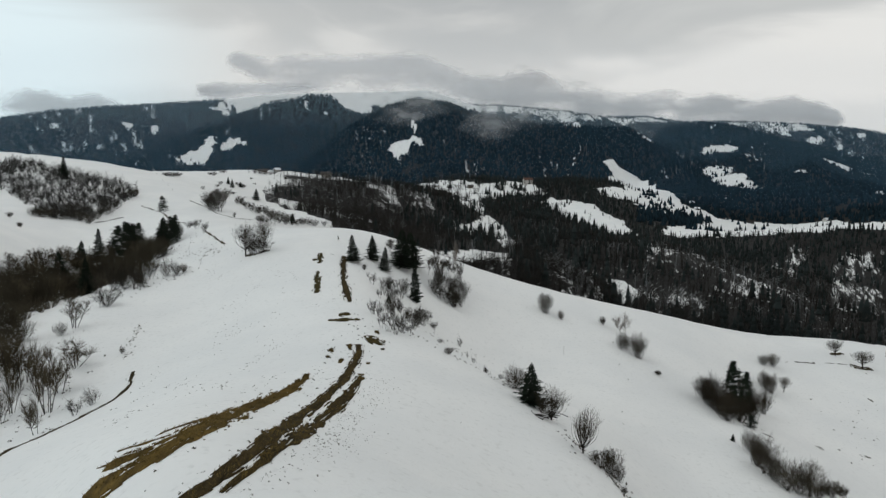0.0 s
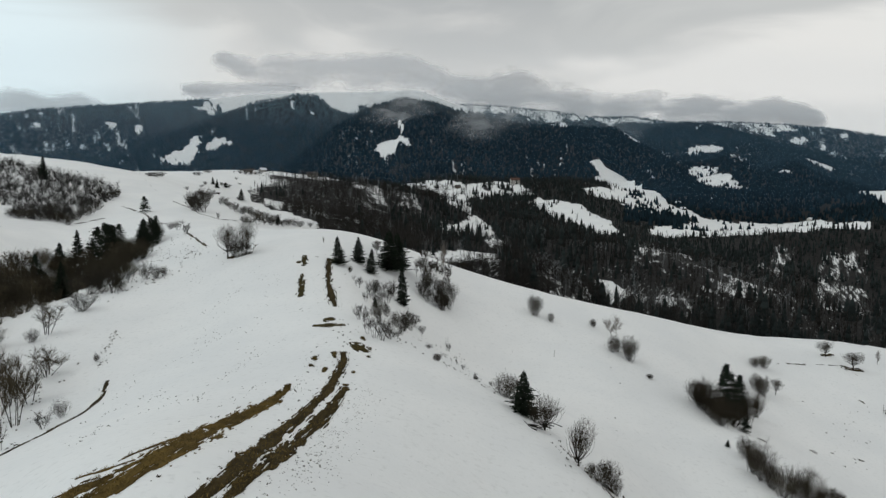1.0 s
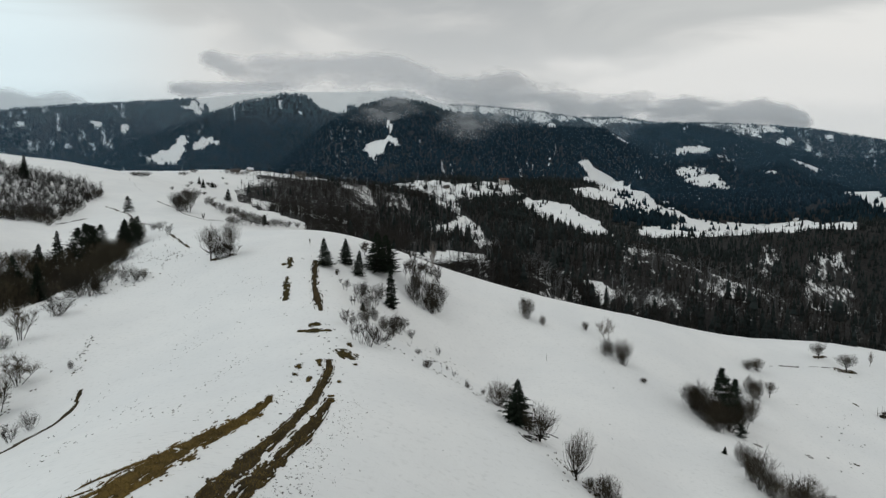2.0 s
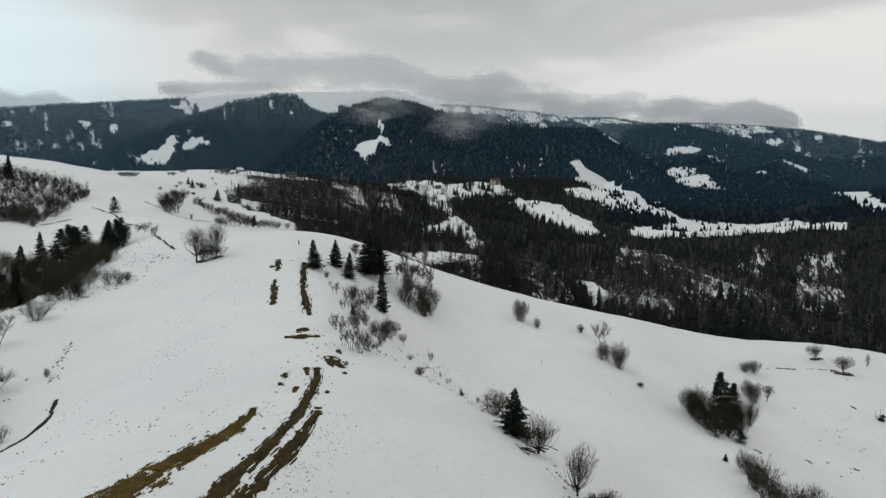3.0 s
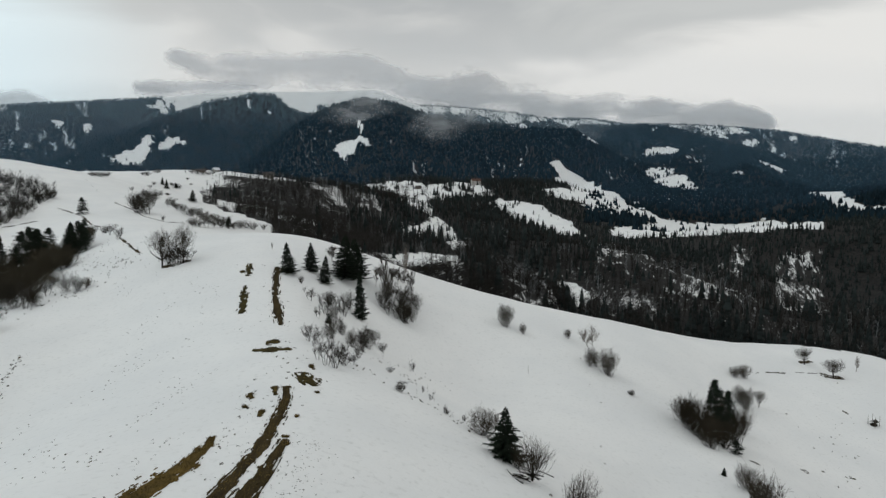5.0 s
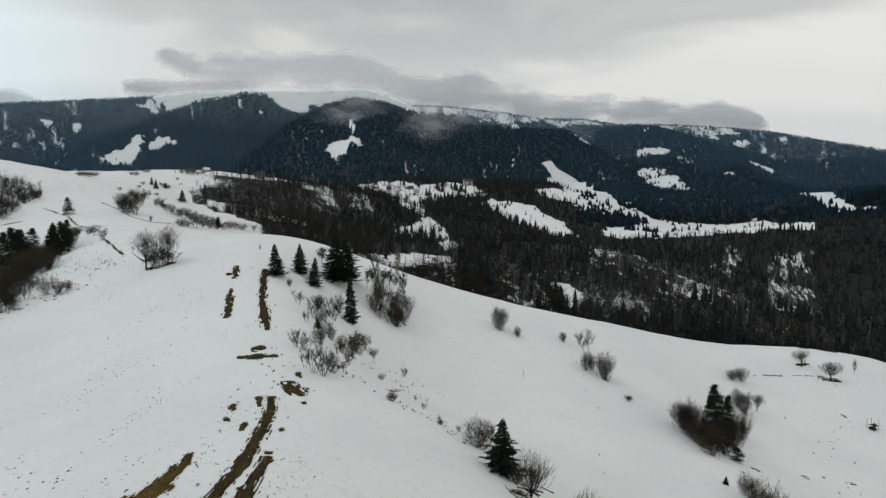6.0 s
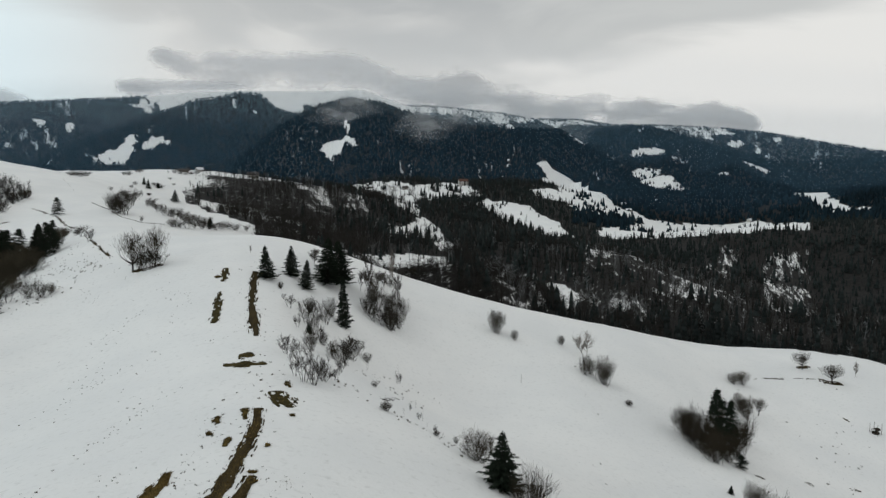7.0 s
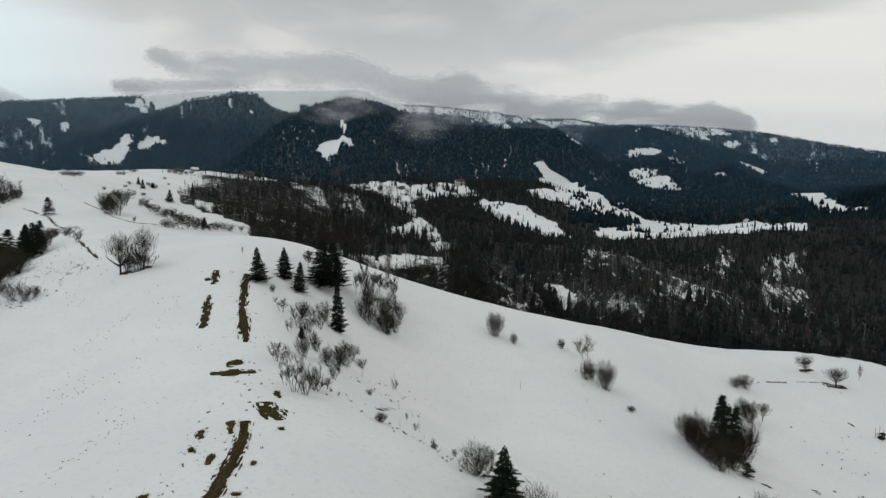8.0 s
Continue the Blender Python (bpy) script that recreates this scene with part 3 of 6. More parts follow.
def plant(name, shapes, x, y, height, wide, mat, rng):
    """All trees of one wood as one mesh."""
    pick = rng.integers(0, len(shapes), len(x))
    z = ground_z(x, y) - 0.25
    vs, fs, start = [], [], 0
    for k, (sv, sf) in enumerate(shapes):
        m = pick == k
        count = int(m.sum())
        if not count:
            continue
        a = rng.uniform(0, 2 * math.pi, count)
        h, w = height[m][:, None], (height[m] * wide[m])[:, None]
        px = (sv[None, :, 0] * np.cos(a)[:, None] - sv[None, :, 1] * np.sin(a)[:, None]) * w + x[m][:, None]
        py = (sv[None, :, 0] * np.sin(a)[:, None] + sv[None, :, 1] * np.cos(a)[:, None]) * w + y[m][:, None]
        pz = sv[None, :, 2] * h + z[m][:, None]
        vs.append(np.stack([px, py, pz], -1).reshape(-1, 3))
        fs.append((sf[None] + (np.arange(count) * len(sv))[:, None, None] + start).reshape(-1, 3))
        start += count * len(sv)
    return new(name, triangle_mesh(name, np.concatenate(vs), np.concatenate(fs), mat))


def scatter(rng, count, b0, b1, r0, r1):
    r = np.sqrt(rng.uniform(r0 * r0, r1 * r1, count))
    b = np.radians(rng.uniform(b0, b1, count))
    return r * np.sin(b), r * np.cos(b)


rng = np.random.default_rng(4)
FINE_SPRUCES = [spruce_shape(rng, 6, 7) for _ in range(5)]
PLAIN_SPRUCES = [spruce_shape(rng, 3, 5) for _ in range(5)]
FAR_SPRUCES = [spruce_shape(rng, 1, 3) for _ in range(6)]
FINE_BARES = [bare_shape(rng, 18, 3, 0.012) for _ in range(6)]
PLAIN_BARES = [bare_shape(rng, 13, 1, 0.019) for _ in range(6)]
THICKETS = [thicket_shape(rng, 11, 40) for _ in range(6)]


def valley_woods():
    for r0, r1, count, spruces, bares in ((222, 430, 6500, FINE_SPRUCES, FINE_BARES), (430, 1440, 46000, PLAIN_SPRUCES, PLAIN_BARES)):
        x, y = scatter(rng, count, -16, 52, r0, r1)
        far_side = (np.degrees(np.arctan2(x, y)) > 16.5) & (np.hypot(x, y) > 930)
        bearing = np.degrees(np.arctan2(x, y))
        hollow = (bearing > -3) & (np.hypot(x, y) < np.where(bearing < 6.5, 335, 285))
        keep = (rng.uniform(size=count) < woodland(x, y)) & ~far_side & ~hollow
        x, y = x[keep], y[keep]
        bearing = np.degrees(np.arctan2(x, y))
        size = (7.5 + 5.5 * rng.uniform(size=len(x)) ** 1.3) * np.interp(bearing, [-15, -11, -6], [0.72, 0.85, 1.0]) * np.where((bearing > 14) & (np.hypot(x, y) > 560), 0.75, 1.0)
        needle = (rng.uniform(size=len(x)) < conifer_share(x, y))
        thin = np.zeros(len(x), bool)
        for outline in THIN_WOODS.values():
            thin |= inside(x, y, outline)
        one = plant("spruce_wood", spruces, x[needle], y[needle], size[needle] * (0.48 + 0.95 * rng.uniform(size=needle.sum()) ** 2.5), rng.uniform(0.8, 1.35, needle.sum()), FOREST_SPRUCE, rng)
        tagged(one, "dark green spruce forest on the snowy valley slopes", "forest", kind="stuff")
        pale = ~needle & (rng.uniform(size=len(x)) < np.where(thin, 0.22, 0.03))
        for bare, bark, name, label in ((~needle & ~pale, FOREST_BARE, "beech_wood", "leafless grey-brown beech wood on the snowy slopes"),
                                        (pale, PALE_BARE, "birch_wood", "pale-stemmed leafless birches among the beech wood")):
            one = plant(name, bares, x[bare], y[bare], size[bare] * 0.95, rng.uniform(1.0, 1.8, bare.sum()), bark, rng)
            tagged(one, label, "forest", kind="stuff")


def mountain_forest():
    # trees from 930 m on the east side also wear the haze-tinted material
    near, far = scatter(rng, 60000, -42, 48, 930, 2160), scatter(rng, 112000, -42, 48, 2160, 3130)
    x, y = np.concatenate([near[0], far[0]]), np.concatenate([near[1], far[1]])
    count = len(x)
    near = (np.hypot(x, y) < 1440) & (np.degrees(np.arctan2(x, y)) < 16.5)
    keep = (rng.uniform(size=count) < woodland(x, y)) & ~near
    x, y = x[keep], y[keep]
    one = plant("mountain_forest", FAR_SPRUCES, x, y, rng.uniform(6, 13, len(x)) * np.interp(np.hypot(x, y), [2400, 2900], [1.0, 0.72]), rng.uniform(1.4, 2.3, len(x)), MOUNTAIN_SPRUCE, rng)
    tagged(one, "dark frosted spruce forest covering the mountain, tinted blue for haze", "forest", kind="stuff")


def hillside_wood():
    x, y = scatter(rng, 15000, -42, -12, 230, 520)
    keep = inside(x, y, HILL_WOOD["west"]) & (rng.uniform(size=len(x)) < 0.15 + 0.95 * fractal(x / 14, y / 14, 63, 3))
    x, y = x[keep], y[keep]
    frosted = rng.uniform(size=len(x)) < 0.07 + 0.4 * (fractal(x / 25, y / 25, 67, 2) - 0.45)
    for some, bark, name, label in ((frosted, FROSTED_BARE, "frosted_thicket", "pale frosted leafless bushes on a snowy hillside"),
                                    (~frosted, HILL_BARE, "birch_thicket", "leafless grey thicket of young trees on a snowy hillside")):
        n = int(some.sum())
        one = plant(name, THICKETS + FINE_BARES[:3], x[some], y[some], rng.uniform(2.4, 6.2, n), rng.uniform(1.1, 1.8, n), bark, rng)
        tagged(one, label, "woodland", kind="stuff")


RAVINE = [(-109, 149), (-111, 164), (-117, 186), (-114, 198), (-117, 222), (-99, 197), (-101, 222), (-75, 171), (-68, 146), (-75, 144), (-74, 127), (-73, 116), (-70, 105), (-70, 95)]


def ravine_brush():
    """Dense brown brush that fills the hollow between the taller shrubs."""
    x, y = scatter(rng, 5200, -44, -20, 95, 245)
    keep = inside(x, y, RAVINE) & (rng.uniform(size=len(x)) < 0.75)
    x, y = x[keep], y[keep]
    one = plant("brush_thicket", THICKETS, x, y, rng.uniform(1.8, 4.2, len(x)), rng.uniform(1.2, 1.9, len(x)), BROWN_BRUSH, rng)
    tagged(one, "dense olive-brown leafless brush filling a snowy hollow", "woodland", kind="stuff")


def hollow_brush():
    """Dense brush in the dip behind the near crest."""
    x, y = scatter(rng, 1500, -3.5, 10, 262, 338)
    keep = (rng.uniform(size=len(x)) < 0.8) & ~inside(x, y, OPEN_FIELDS["strip"])
    x, y = x[keep], y[keep]
    one = plant("brush_thicket", FINE_BARES, x, y, rng.uniform(2.6, 5.2, len(x)), rng.uniform(1.5, 2.6, len(x)), FOREST_BARE, rng)
    tagged(one, "dense dark leafless brush in a dip behind the snowy crest", "woodland", kind="stuff")


valley_woods()
hollow_brush()
ravine_brush()
mountain_forest()
hillside_wood()

# Plants of the near hills: x, y, height, width in metres.
ROAD_SPRUCES = [(-17.7, 129.3, 5.4, 3.5), (-14.5, 135.1, 5.3, 3.2), (-11.9, 131.7, 4.9, 2.9), (-9, 139.8, 8.3, 6.4), (-7.1, 144.1, 7.7, 6.2), (-5.3, 124.4, 8.1, 2.8), (-9.2, 110.2, 1.6, 1.1)]
SLOPE_SPRUCES = [(10.0, 73.3, 4.9, 3.5), (45.4, 100.1, 1.2, 0.9)]
WEST_SPRUCES = [(-75, 175.5, 8, 5.6), (-111.8, 212.6, 11, 5), (-75, 137.1, 7.9, 3.9), (-113.1, 203.9, 8.6, 5.8), (-108.7, 185.3, 7.9, 5.6), (-205.6, 358.6, 12.9, 6.1), (-160.2, 564.1, 9.7, 7.2), (-192, 590.2, 6.6, 3.8), (-185.6, 580.7, 7.5, 4.4), (-181, 590.2, 5.1, 3.8), (-73.7, 322.2, 4.7, 4.1)]
PINES = [(-100.3, 202.1, 11.2, 7), (-94.4, 195, 11.6, 7.6), (-88.9, 188.3, 10.3, 6.5), (-127.5, 299.7, 7, 5.1), (-70.6, 170, 7.7, 5), (-76.2, 178.5, 7, 4.1), (-70, 171.5, 7.3, 3.6), (-105.8, 227, 7.5, 5.8), (-110.6, 230.6, 7.8, 6.2)]
ROAD_SHRUBS = [(-12.8, 118.4, 2.4, 2.5), (-12.3, 151.4, 2.1, 3.1), (-10.7, 110.2, 1.9, 1.6), (-10.1, 114.8, 3.6, 2.9), (-8.8, 115.9, 3.8, 3.1), (-7.7, 120.3, 2.9, 2.8), (-8.2, 101.9, 2.9, 2.2), (-7.4, 108.3, 2.8, 2), (-10.3, 95.9, 2.3, 2), (-9.3, 95.1, 2.3, 2), (-7.3, 86.6, 3.9, 3.1), (-6.3, 86.3, 2.9, 2.2), (-5.7, 89.2, 2.6, 1.9), (-5.6, 103.4, 2.6, 1.9), (-4.4, 109.2, 3.2, 3.8), (-3.5, 116.9, 2.1, 2.6), (5.2, 166.4, 2.2, 2.4), (15.9, 317.2, 3.3, 4.6), (20.2, 315.9, 4.4, 5.3), (25.7, 322.6, 3.9, 6), (-15.2, 126, 1.3, 1.1)]
ROAD_TREES = [(-1.5, 136.3, 9, 2.7), (-0.6, 138.5, 6.4, 2.6), (3.9, 149.9, 4.4, 3), (-3.2, 145.2, 3.5, 1.9), (1.2, 150.7, 3.9, 2), (-12, 148, 2.8, 2.6)]
CLUMP_SHRUBS = [(2.3, 135.7, 4.4, 3.2), (1.3, 136.1, 3.7, 2.8), (-0.5, 136, 4.4, 3.2), (-1.7, 136.1, 3.4, 2.5), (3.1, 139.8, 3.9, 2.9), (1.9, 141.7, 4.2, 3.1), (0.3, 156.7, 1.8, 2.4), (2.6, 155.2, 1.5, 2.4), (4.1, 144.9, 2.7, 2.3), (-1.1, 141.4, 3.7, 2.9)]
RIM_SHRUBS = [(-167.1, 273.7, 4.2, 7.3), (-163.8, 275.7, 4.3, 7.4), (-159.8, 276.6, 4.5, 8), (-156.8, 277.9, 4.8, 7.4), (-153, 277, 5, 7.4), (-147.7, 273.8, 3.8, 5), (-149.2, 283.4, 4.9, 7), (-149.3, 292.5, 5, 7.2), (-151.1, 303.7, 5.2, 6.8), (-157.4, 325.3, 4.5, 6.7), (-155.2, 331.5, 4.5, 6.1), (-170, 273.1, 3.8, 5.6), (-170.5, 258.5, 2.2, 3.2), (-154.6, 239.8, 2.1, 2.5), (-173, 287.7, 4.4, 7.7), (-169.3, 289.7, 5, 7.8), (-164.1, 289.2, 5.5, 7.8), (-157.7, 289.4, 5.5, 7.8), (-158.4, 305.3, 5.2, 7.6)]
BANK_SHRUBS = [(-2, 136.1, 3.1, 2.8), (-0.8, 134.6, 3, 3), (0.7, 134.9, 3.2, 3.2), (2.2, 135.4, 3.7, 3.5), (3.6, 137.7, 3.7, 3.2), (4.8, 143.6, 3.7, 3.2), (-1.1, 143.9, 3.1, 2.8), (0.7, 143.8, 3.1, 3), (3.1, 146.4, 3.5, 3), (-2.2, 150.4, 3, 2.6), (0.1, 153.8, 2.9, 2.6), (2.4, 155.3, 2.9, 2.8), (-3.6, 110.6, 3.1, 3.4), (-4.2, 104.6, 2.7, 2.8), (-2.7, 116.1, 2.5, 2.6)]
LOW_BANK_SHRUBS = [(-5.5, 88.7, 1.8, 2.4), (-4.7, 90.7, 1.5, 1.9), (-4.3, 96.8, 1.7, 2), (-8.4, 88.1, 2.3, 1.7), (-10.2, 121.2, 2.6, 2.4), (-7.3, 125.5, 3.3, 2.9), (-9.1, 113.3, 2, 1.7), (-7.2, 108.2, 2, 1.7), (-1.6, 115.6, 1.6, 1.7), (3.1, 115.9, 1.6, 1.2), (-0.4, 99.3, 0.9, 1.1), (3.4, 90.9, 0.9, 0.7), (5.4, 83.2, 0.8, 0.8), (4.1, 87.2, 0.8, 0.7), (7.4, 82.7, 0.8, 0.7)]
SLOPE_SHRUBS = [(9, 79, 3.1, 3.8), (11.1, 71.7, 1.9, 1.6), (15.8, 60.9, 2.8, 2.9), (16.9, 61.1, 2, 1.7), (14.8, 61.9, 1.2, 1), (16.6, 58.2, 0.8, 0.8), (37.9, 137.8, 3.9, 2.7), (39.4, 138.4, 3.4, 2.4), (41.0, 135.6, 5.4, 4.3), (23.5, 149.2, 5.3, 4.3), (26.8, 147.1, 2.4, 1.8), (36.8, 149.5, 2.1, 2.2), (43, 128.9, 1, 1.7), (0.7, 84.9, 1, 1.4), (5.5, 82.5, 0.6, 0.8)]
CLUSTER_SHRUBS = [(50, 122.5, 5.4, 4.8), (49.7, 119.7, 6.5, 4.8), (50.1, 117.8, 6.5, 4.8), (50.3, 116, 5.8, 4.3), (50, 112.8, 5.5, 4.1), (53.7, 115.7, 5.2, 3.8), (58, 120.4, 5.8, 4.3), (65, 130, 5.7, 4.2), (61, 127.2, 5.5, 4.1), (73, 143.4, 4.8, 3.7), (72.5, 145, 4.3, 3.5), (62.2, 132.9, 5.8, 4.3)]
CLUSTER_PINES = [(54.4, 118.8, 10.4, 4.9), (57.6, 122.4, 8.7, 3.9), (53.9, 119.6, 8.1, 3.2), (54.8, 113.8, 2.3, 2.5)]
LOWER_SHRUBS = [(46.6, 96.2, 3.2, 3.5), (45.1, 91.1, 4.4, 3.5), (45.2, 88.8, 4.5, 3.4), (45.7, 87.4, 4.2, 3.1), (46.4, 85.9, 4.2, 3.1), (48.2, 86, 4.5, 3.4), (49.8, 86.4, 4.5, 3.4), (51.8, 87.5, 3, 2.8), (55.9, 91.4, 2.4, 3.4), (81.2, 159.2, 3.6, 4), (78.4, 158, 2.2, 2.3), (59.9, 95.2, 2, 3)]
SMALL_TREES = [(13.7, 62.2, 4.7, 3.2), (104.6, 172.1, 4.4, 5.1), (107.9, 165.5, 4.8, 6.1), (40.9, 146.7, 6.0, 5.6), (2.7, 156.6, 9, 3), (-42, 139.2, 7.2, 5.8), (-38, 138.6, 7.4, 4.6)]
CROOKED_TREE = [(77.7, 146.6, 3.9, 3.2), (11.8, 69.7, 3.9, 4.2)]
HEDGE_TREES = [(-56.3, 85.3, 7.2, 4.3), (-46.4, 75.2, 7.4, 3.5), (-49.3, 82.6, 5.9, 4.2), (-51.3, 90.1, 3.8, 4.6), (-40.8, 63.9, 4.7, 2.6), (-52, 77.3, 5.9, 2.6), (-51.1, 74, 3.9, 2.1), (-59.8, 105.3, 5.5, 4.3), (-56.6, 84.4, 6.7, 3.9), (-55.6, 86.5, 5.4, 3.5), (-60, 88.2, 6, 3.6), (-51.6, 82.2, 6.5, 3.4), (-58.9, 83.2, 7.3, 4.8), (-55.7, 76.6, 8.8, 4.4), (-64.5, 87, 6.9, 4.9)]
HEDGE_SHRUBS = [(-40.9, 71, 1.9, 2.3), (-40.8, 74.4, 2.3, 2), (-60.3, 101.8, 2.3, 2.5), (-60.7, 117.4, 3.5, 5.4), (-46.7, 94, 1.3, 1), (-60.5, 130.7, 3.4, 3.2), (-60.9, 136.1, 3.3, 3.1), (-57.6, 136, 4.1, 3.7), (-55.2, 135.1, 3, 2.8), (-54.1, 136.3, 2.1, 2), (-61.1, 129.4, 4.7, 4.1), (-63.9, 131.1, 5.7, 4.9), (-66.6, 132.3, 5.3, 4.1), (-82.1, 158.9, 6.2, 5.6), (-70.6, 132.9, 4.6, 3.6), (-39.5, 139.6, 3.9, 3.7), (-40.7, 139.5, 3.5, 3.5), (-38.5, 138.6, 2.9, 3.5), (-37.4, 139.7, 2.1, 2.9), (-113.8, 318.7, 7.7, 7.9), (-107.5, 308.3, 7.9, 8.3), (-104.3, 308.2, 7.7, 7.7), (-117.3, 334.8, 7.2, 9.6), (-123.1, 362.4, 5.9, 9.7)]
UPPER_HEDGE_SHRUBS = [(-128, 390.8, 5.4, 8), (-110, 352.2, 3, 5), (-99.2, 331.7, 4, 6.1), (-91.9, 325, 4.5, 6.7), (-88.2, 320.7, 4.4, 6.6), (-82.2, 316.6, 4.9, 6.5), (-78.1, 317.3, 4.9, 6.6), (-74.7, 322.7, 4.4, 6), (-67.7, 328.9, 4, 6.1), (-68.6, 182.7, 3, 4.9), (-62.1, 170.8, 2.9, 3.1), (-108.6, 307, 8.6, 6.4), (-108.1, 314.8, 9.7, 8.4), (-113.9, 341.9, 7, 7.8), (-92.9, 292.7, 3.3, 3), (-77.2, 199.3, 2.4, 2.9), (-107.1, 350.4, 4.2, 4.3), (-94.7, 325.9, 4.5, 5.4), (-85.8, 321, 5, 6), (-79.9, 318.1, 4.9, 6.6), (-75.9, 317.4, 4.9, 6.6), (-69.5, 324.5, 3.9, 5.4), (-64.8, 330.1, 3.4, 6.1), (-60.5, 334.8, 3.5, 5.5)]
RAVINE_SHRUBS = [(-81, 119.2, 7.5, 5.5), (-80, 120.6, 7.5, 5.5), (-81.3, 125.5, 7.8, 5.8), (-81.4, 128.9, 6.9, 5.9), (-79.4, 129, 7.3, 5.4), (-79.9, 133.2, 6.5, 5.5), (-79.3, 135.8, 5.9, 5), (-78.8, 138.3, 5.8, 5.2), (-99.1, 151.4, 8.6, 6.4), (-103.1, 164.1, 9.2, 6.8), (-108.3, 161.8, 6.7, 6.7), (-106.4, 176.7, 8.4, 6.2), (-108.4, 188.3, 8.9, 6.6), (-117.6, 191.6, 8, 6.7), (-111.5, 198.1, 8.3, 6.1), (-94.7, 176.5, 8.4, 6.2), (-98.2, 190.9, 8.1, 6), (-100.6, 199.2, 8.4, 6.2), (-83.5, 179.1, 6.5, 5.5), (-69.4, 153, 6, 4.4), (-76.1, 171.4, 4.7, 4.7), (-65, 141, 6, 4.4)]
UPPER_RAVINE_SHRUBS = [(-72.9, 151.4, 6, 5.4), (-71.9, 105.7, 5.5, 4.4), (-71.3, 108.4, 5.7, 4.6), (-85.3, 120.3, 8.4, 6.2), (-73.9, 103.9, 7.3, 5.4), (-94.3, 140.1, 7.6, 6.7), (-94.1, 144.4, 8, 7), (-96.8, 152.3, 6.9, 6.4), (-96.2, 157.3, 7.4, 6.6), (-97.8, 165.7, 6.6, 6.2), (-92, 164.6, 6, 5.5), (-115.8, 175, 6.1, 7.3), (-113.3, 177.2, 6.1, 7.3), (-116.5, 196.8, 7.8, 6.1), (-105.9, 192.9, 6.7, 6), (-92.6, 176.3, 6.7, 5.5), (-77.2, 155.2, 6.2, 5.5), (-78.5, 165.2, 6.3, 5.2), (-74.4, 165, 5.1, 4.1), (-66.1, 97.3, 5.1, 4.4), (-65.4, 100.1, 4.4, 4.2), (-66, 93.6, 6.6, 4.9)]
HOLLOW_SHRUBS = [(-62.8, 93.1, 4.9, 4), (-112, 220.4, 5.5, 6), (-112.9, 209.1, 6.5, 6.1), (-122.1, 212, 5.9, 6.1), (-122.1, 195, 5.1, 6.8), (-63.5, 135.6, 4.5, 4.2), (-67.1, 136.3, 4.7, 4.2), (-63.9, 142.9, 4.2, 3.6), (-71.4, 159.6, 5.9, 5.3), (-67.9, 155.8, 5.5, 5.2), (-66.5, 156, 5.1, 4.6), (-79.2, 176.1, 5.9, 5.9), (-76.6, 174.6, 5.5, 5.3), (-73, 170.7, 4.5, 4.3), (-102.4, 218.4, 6, 6.8), (-93.9, 226.5, 4.8, 5.5), (-95.4, 233.3, 3.7, 4.9), (-72, 177.9, 4.4, 3.8), (-87.6, 185.6, 7.8, 6.8), (-104.2, 216.8, 7.8, 8.2)]
FIELD_SHRUBS = [(-110.7, 357.4, 4.1, 7.8), (-106.4, 352.7, 4.1, 7), (-97.9, 335.7, 3.9, 7.3), (-93.5, 332.6, 4.4, 7.9), (-90.6, 331.7, 4.1, 7.2), (-87.4, 329.7, 3.8, 6.5), (-83, 300, 4.2, 7.7), (-80.7, 300.4, 4.7, 7.7), (-78.4, 302.7, 4.5, 7.8), (-76.5, 306.7, 5, 7.3), (-74.2, 309.3, 4.3, 7.3), (-71.8, 312.1, 3.6, 6.8), (-70.1, 315.6, 3.4, 6.2), (-176, 552.8, 4.1, 7.7), (-156.7, 657.7, 3.3, 5.3), (-165.6, 661, 3.3, 5.3), (-671, 2192, 9.2, 17.6), (-194.3, 661.7, 3.8, 5.3), (-194.7, 687.8, 2.9, 5.5), (-183.3, 666.4, 3.3, 4.7)]
KNOLL_SHRUBS = [(-221.6, 539.8, 4.6, 15), (-224.1, 557.2, 3.9, 10.4), (-198.3, 473.1, 2.9, 8.8), (-218.8, 631.9, 4, 8.4), (-223.1, 630.9, 3, 6), (-216.7, 653.7, 4.1, 7.4), (-220, 654.7, 3.1, 4.9), (-148.4, 407.7, 2.5, 3.4), (-195, 578.6, 3.2, 4.3), (-191.8, 560.8, 2.6, 4.2), (-179.1, 592.8, 3.3, 5.6), (-183, 593.9, 3.3, 6.7), (-186, 595, 2.8, 4.6), (-183.3, 631.1, 2.5, 3.6), (-175.2, 613.3, 2.4, 3.5), (-208.3, 707.9, 4.5, 5.4), (-188.8, 663.6, 3.7, 6.4), (-184.1, 664.7, 4.2, 6.4), (-178.7, 663.6, 4.2, 7.6), (-174.3, 666.1, 3.7, 7.7), (-172.3, 677.8, 3.8, 6.5), (-184.5, 696, 4.4, 5.3)]
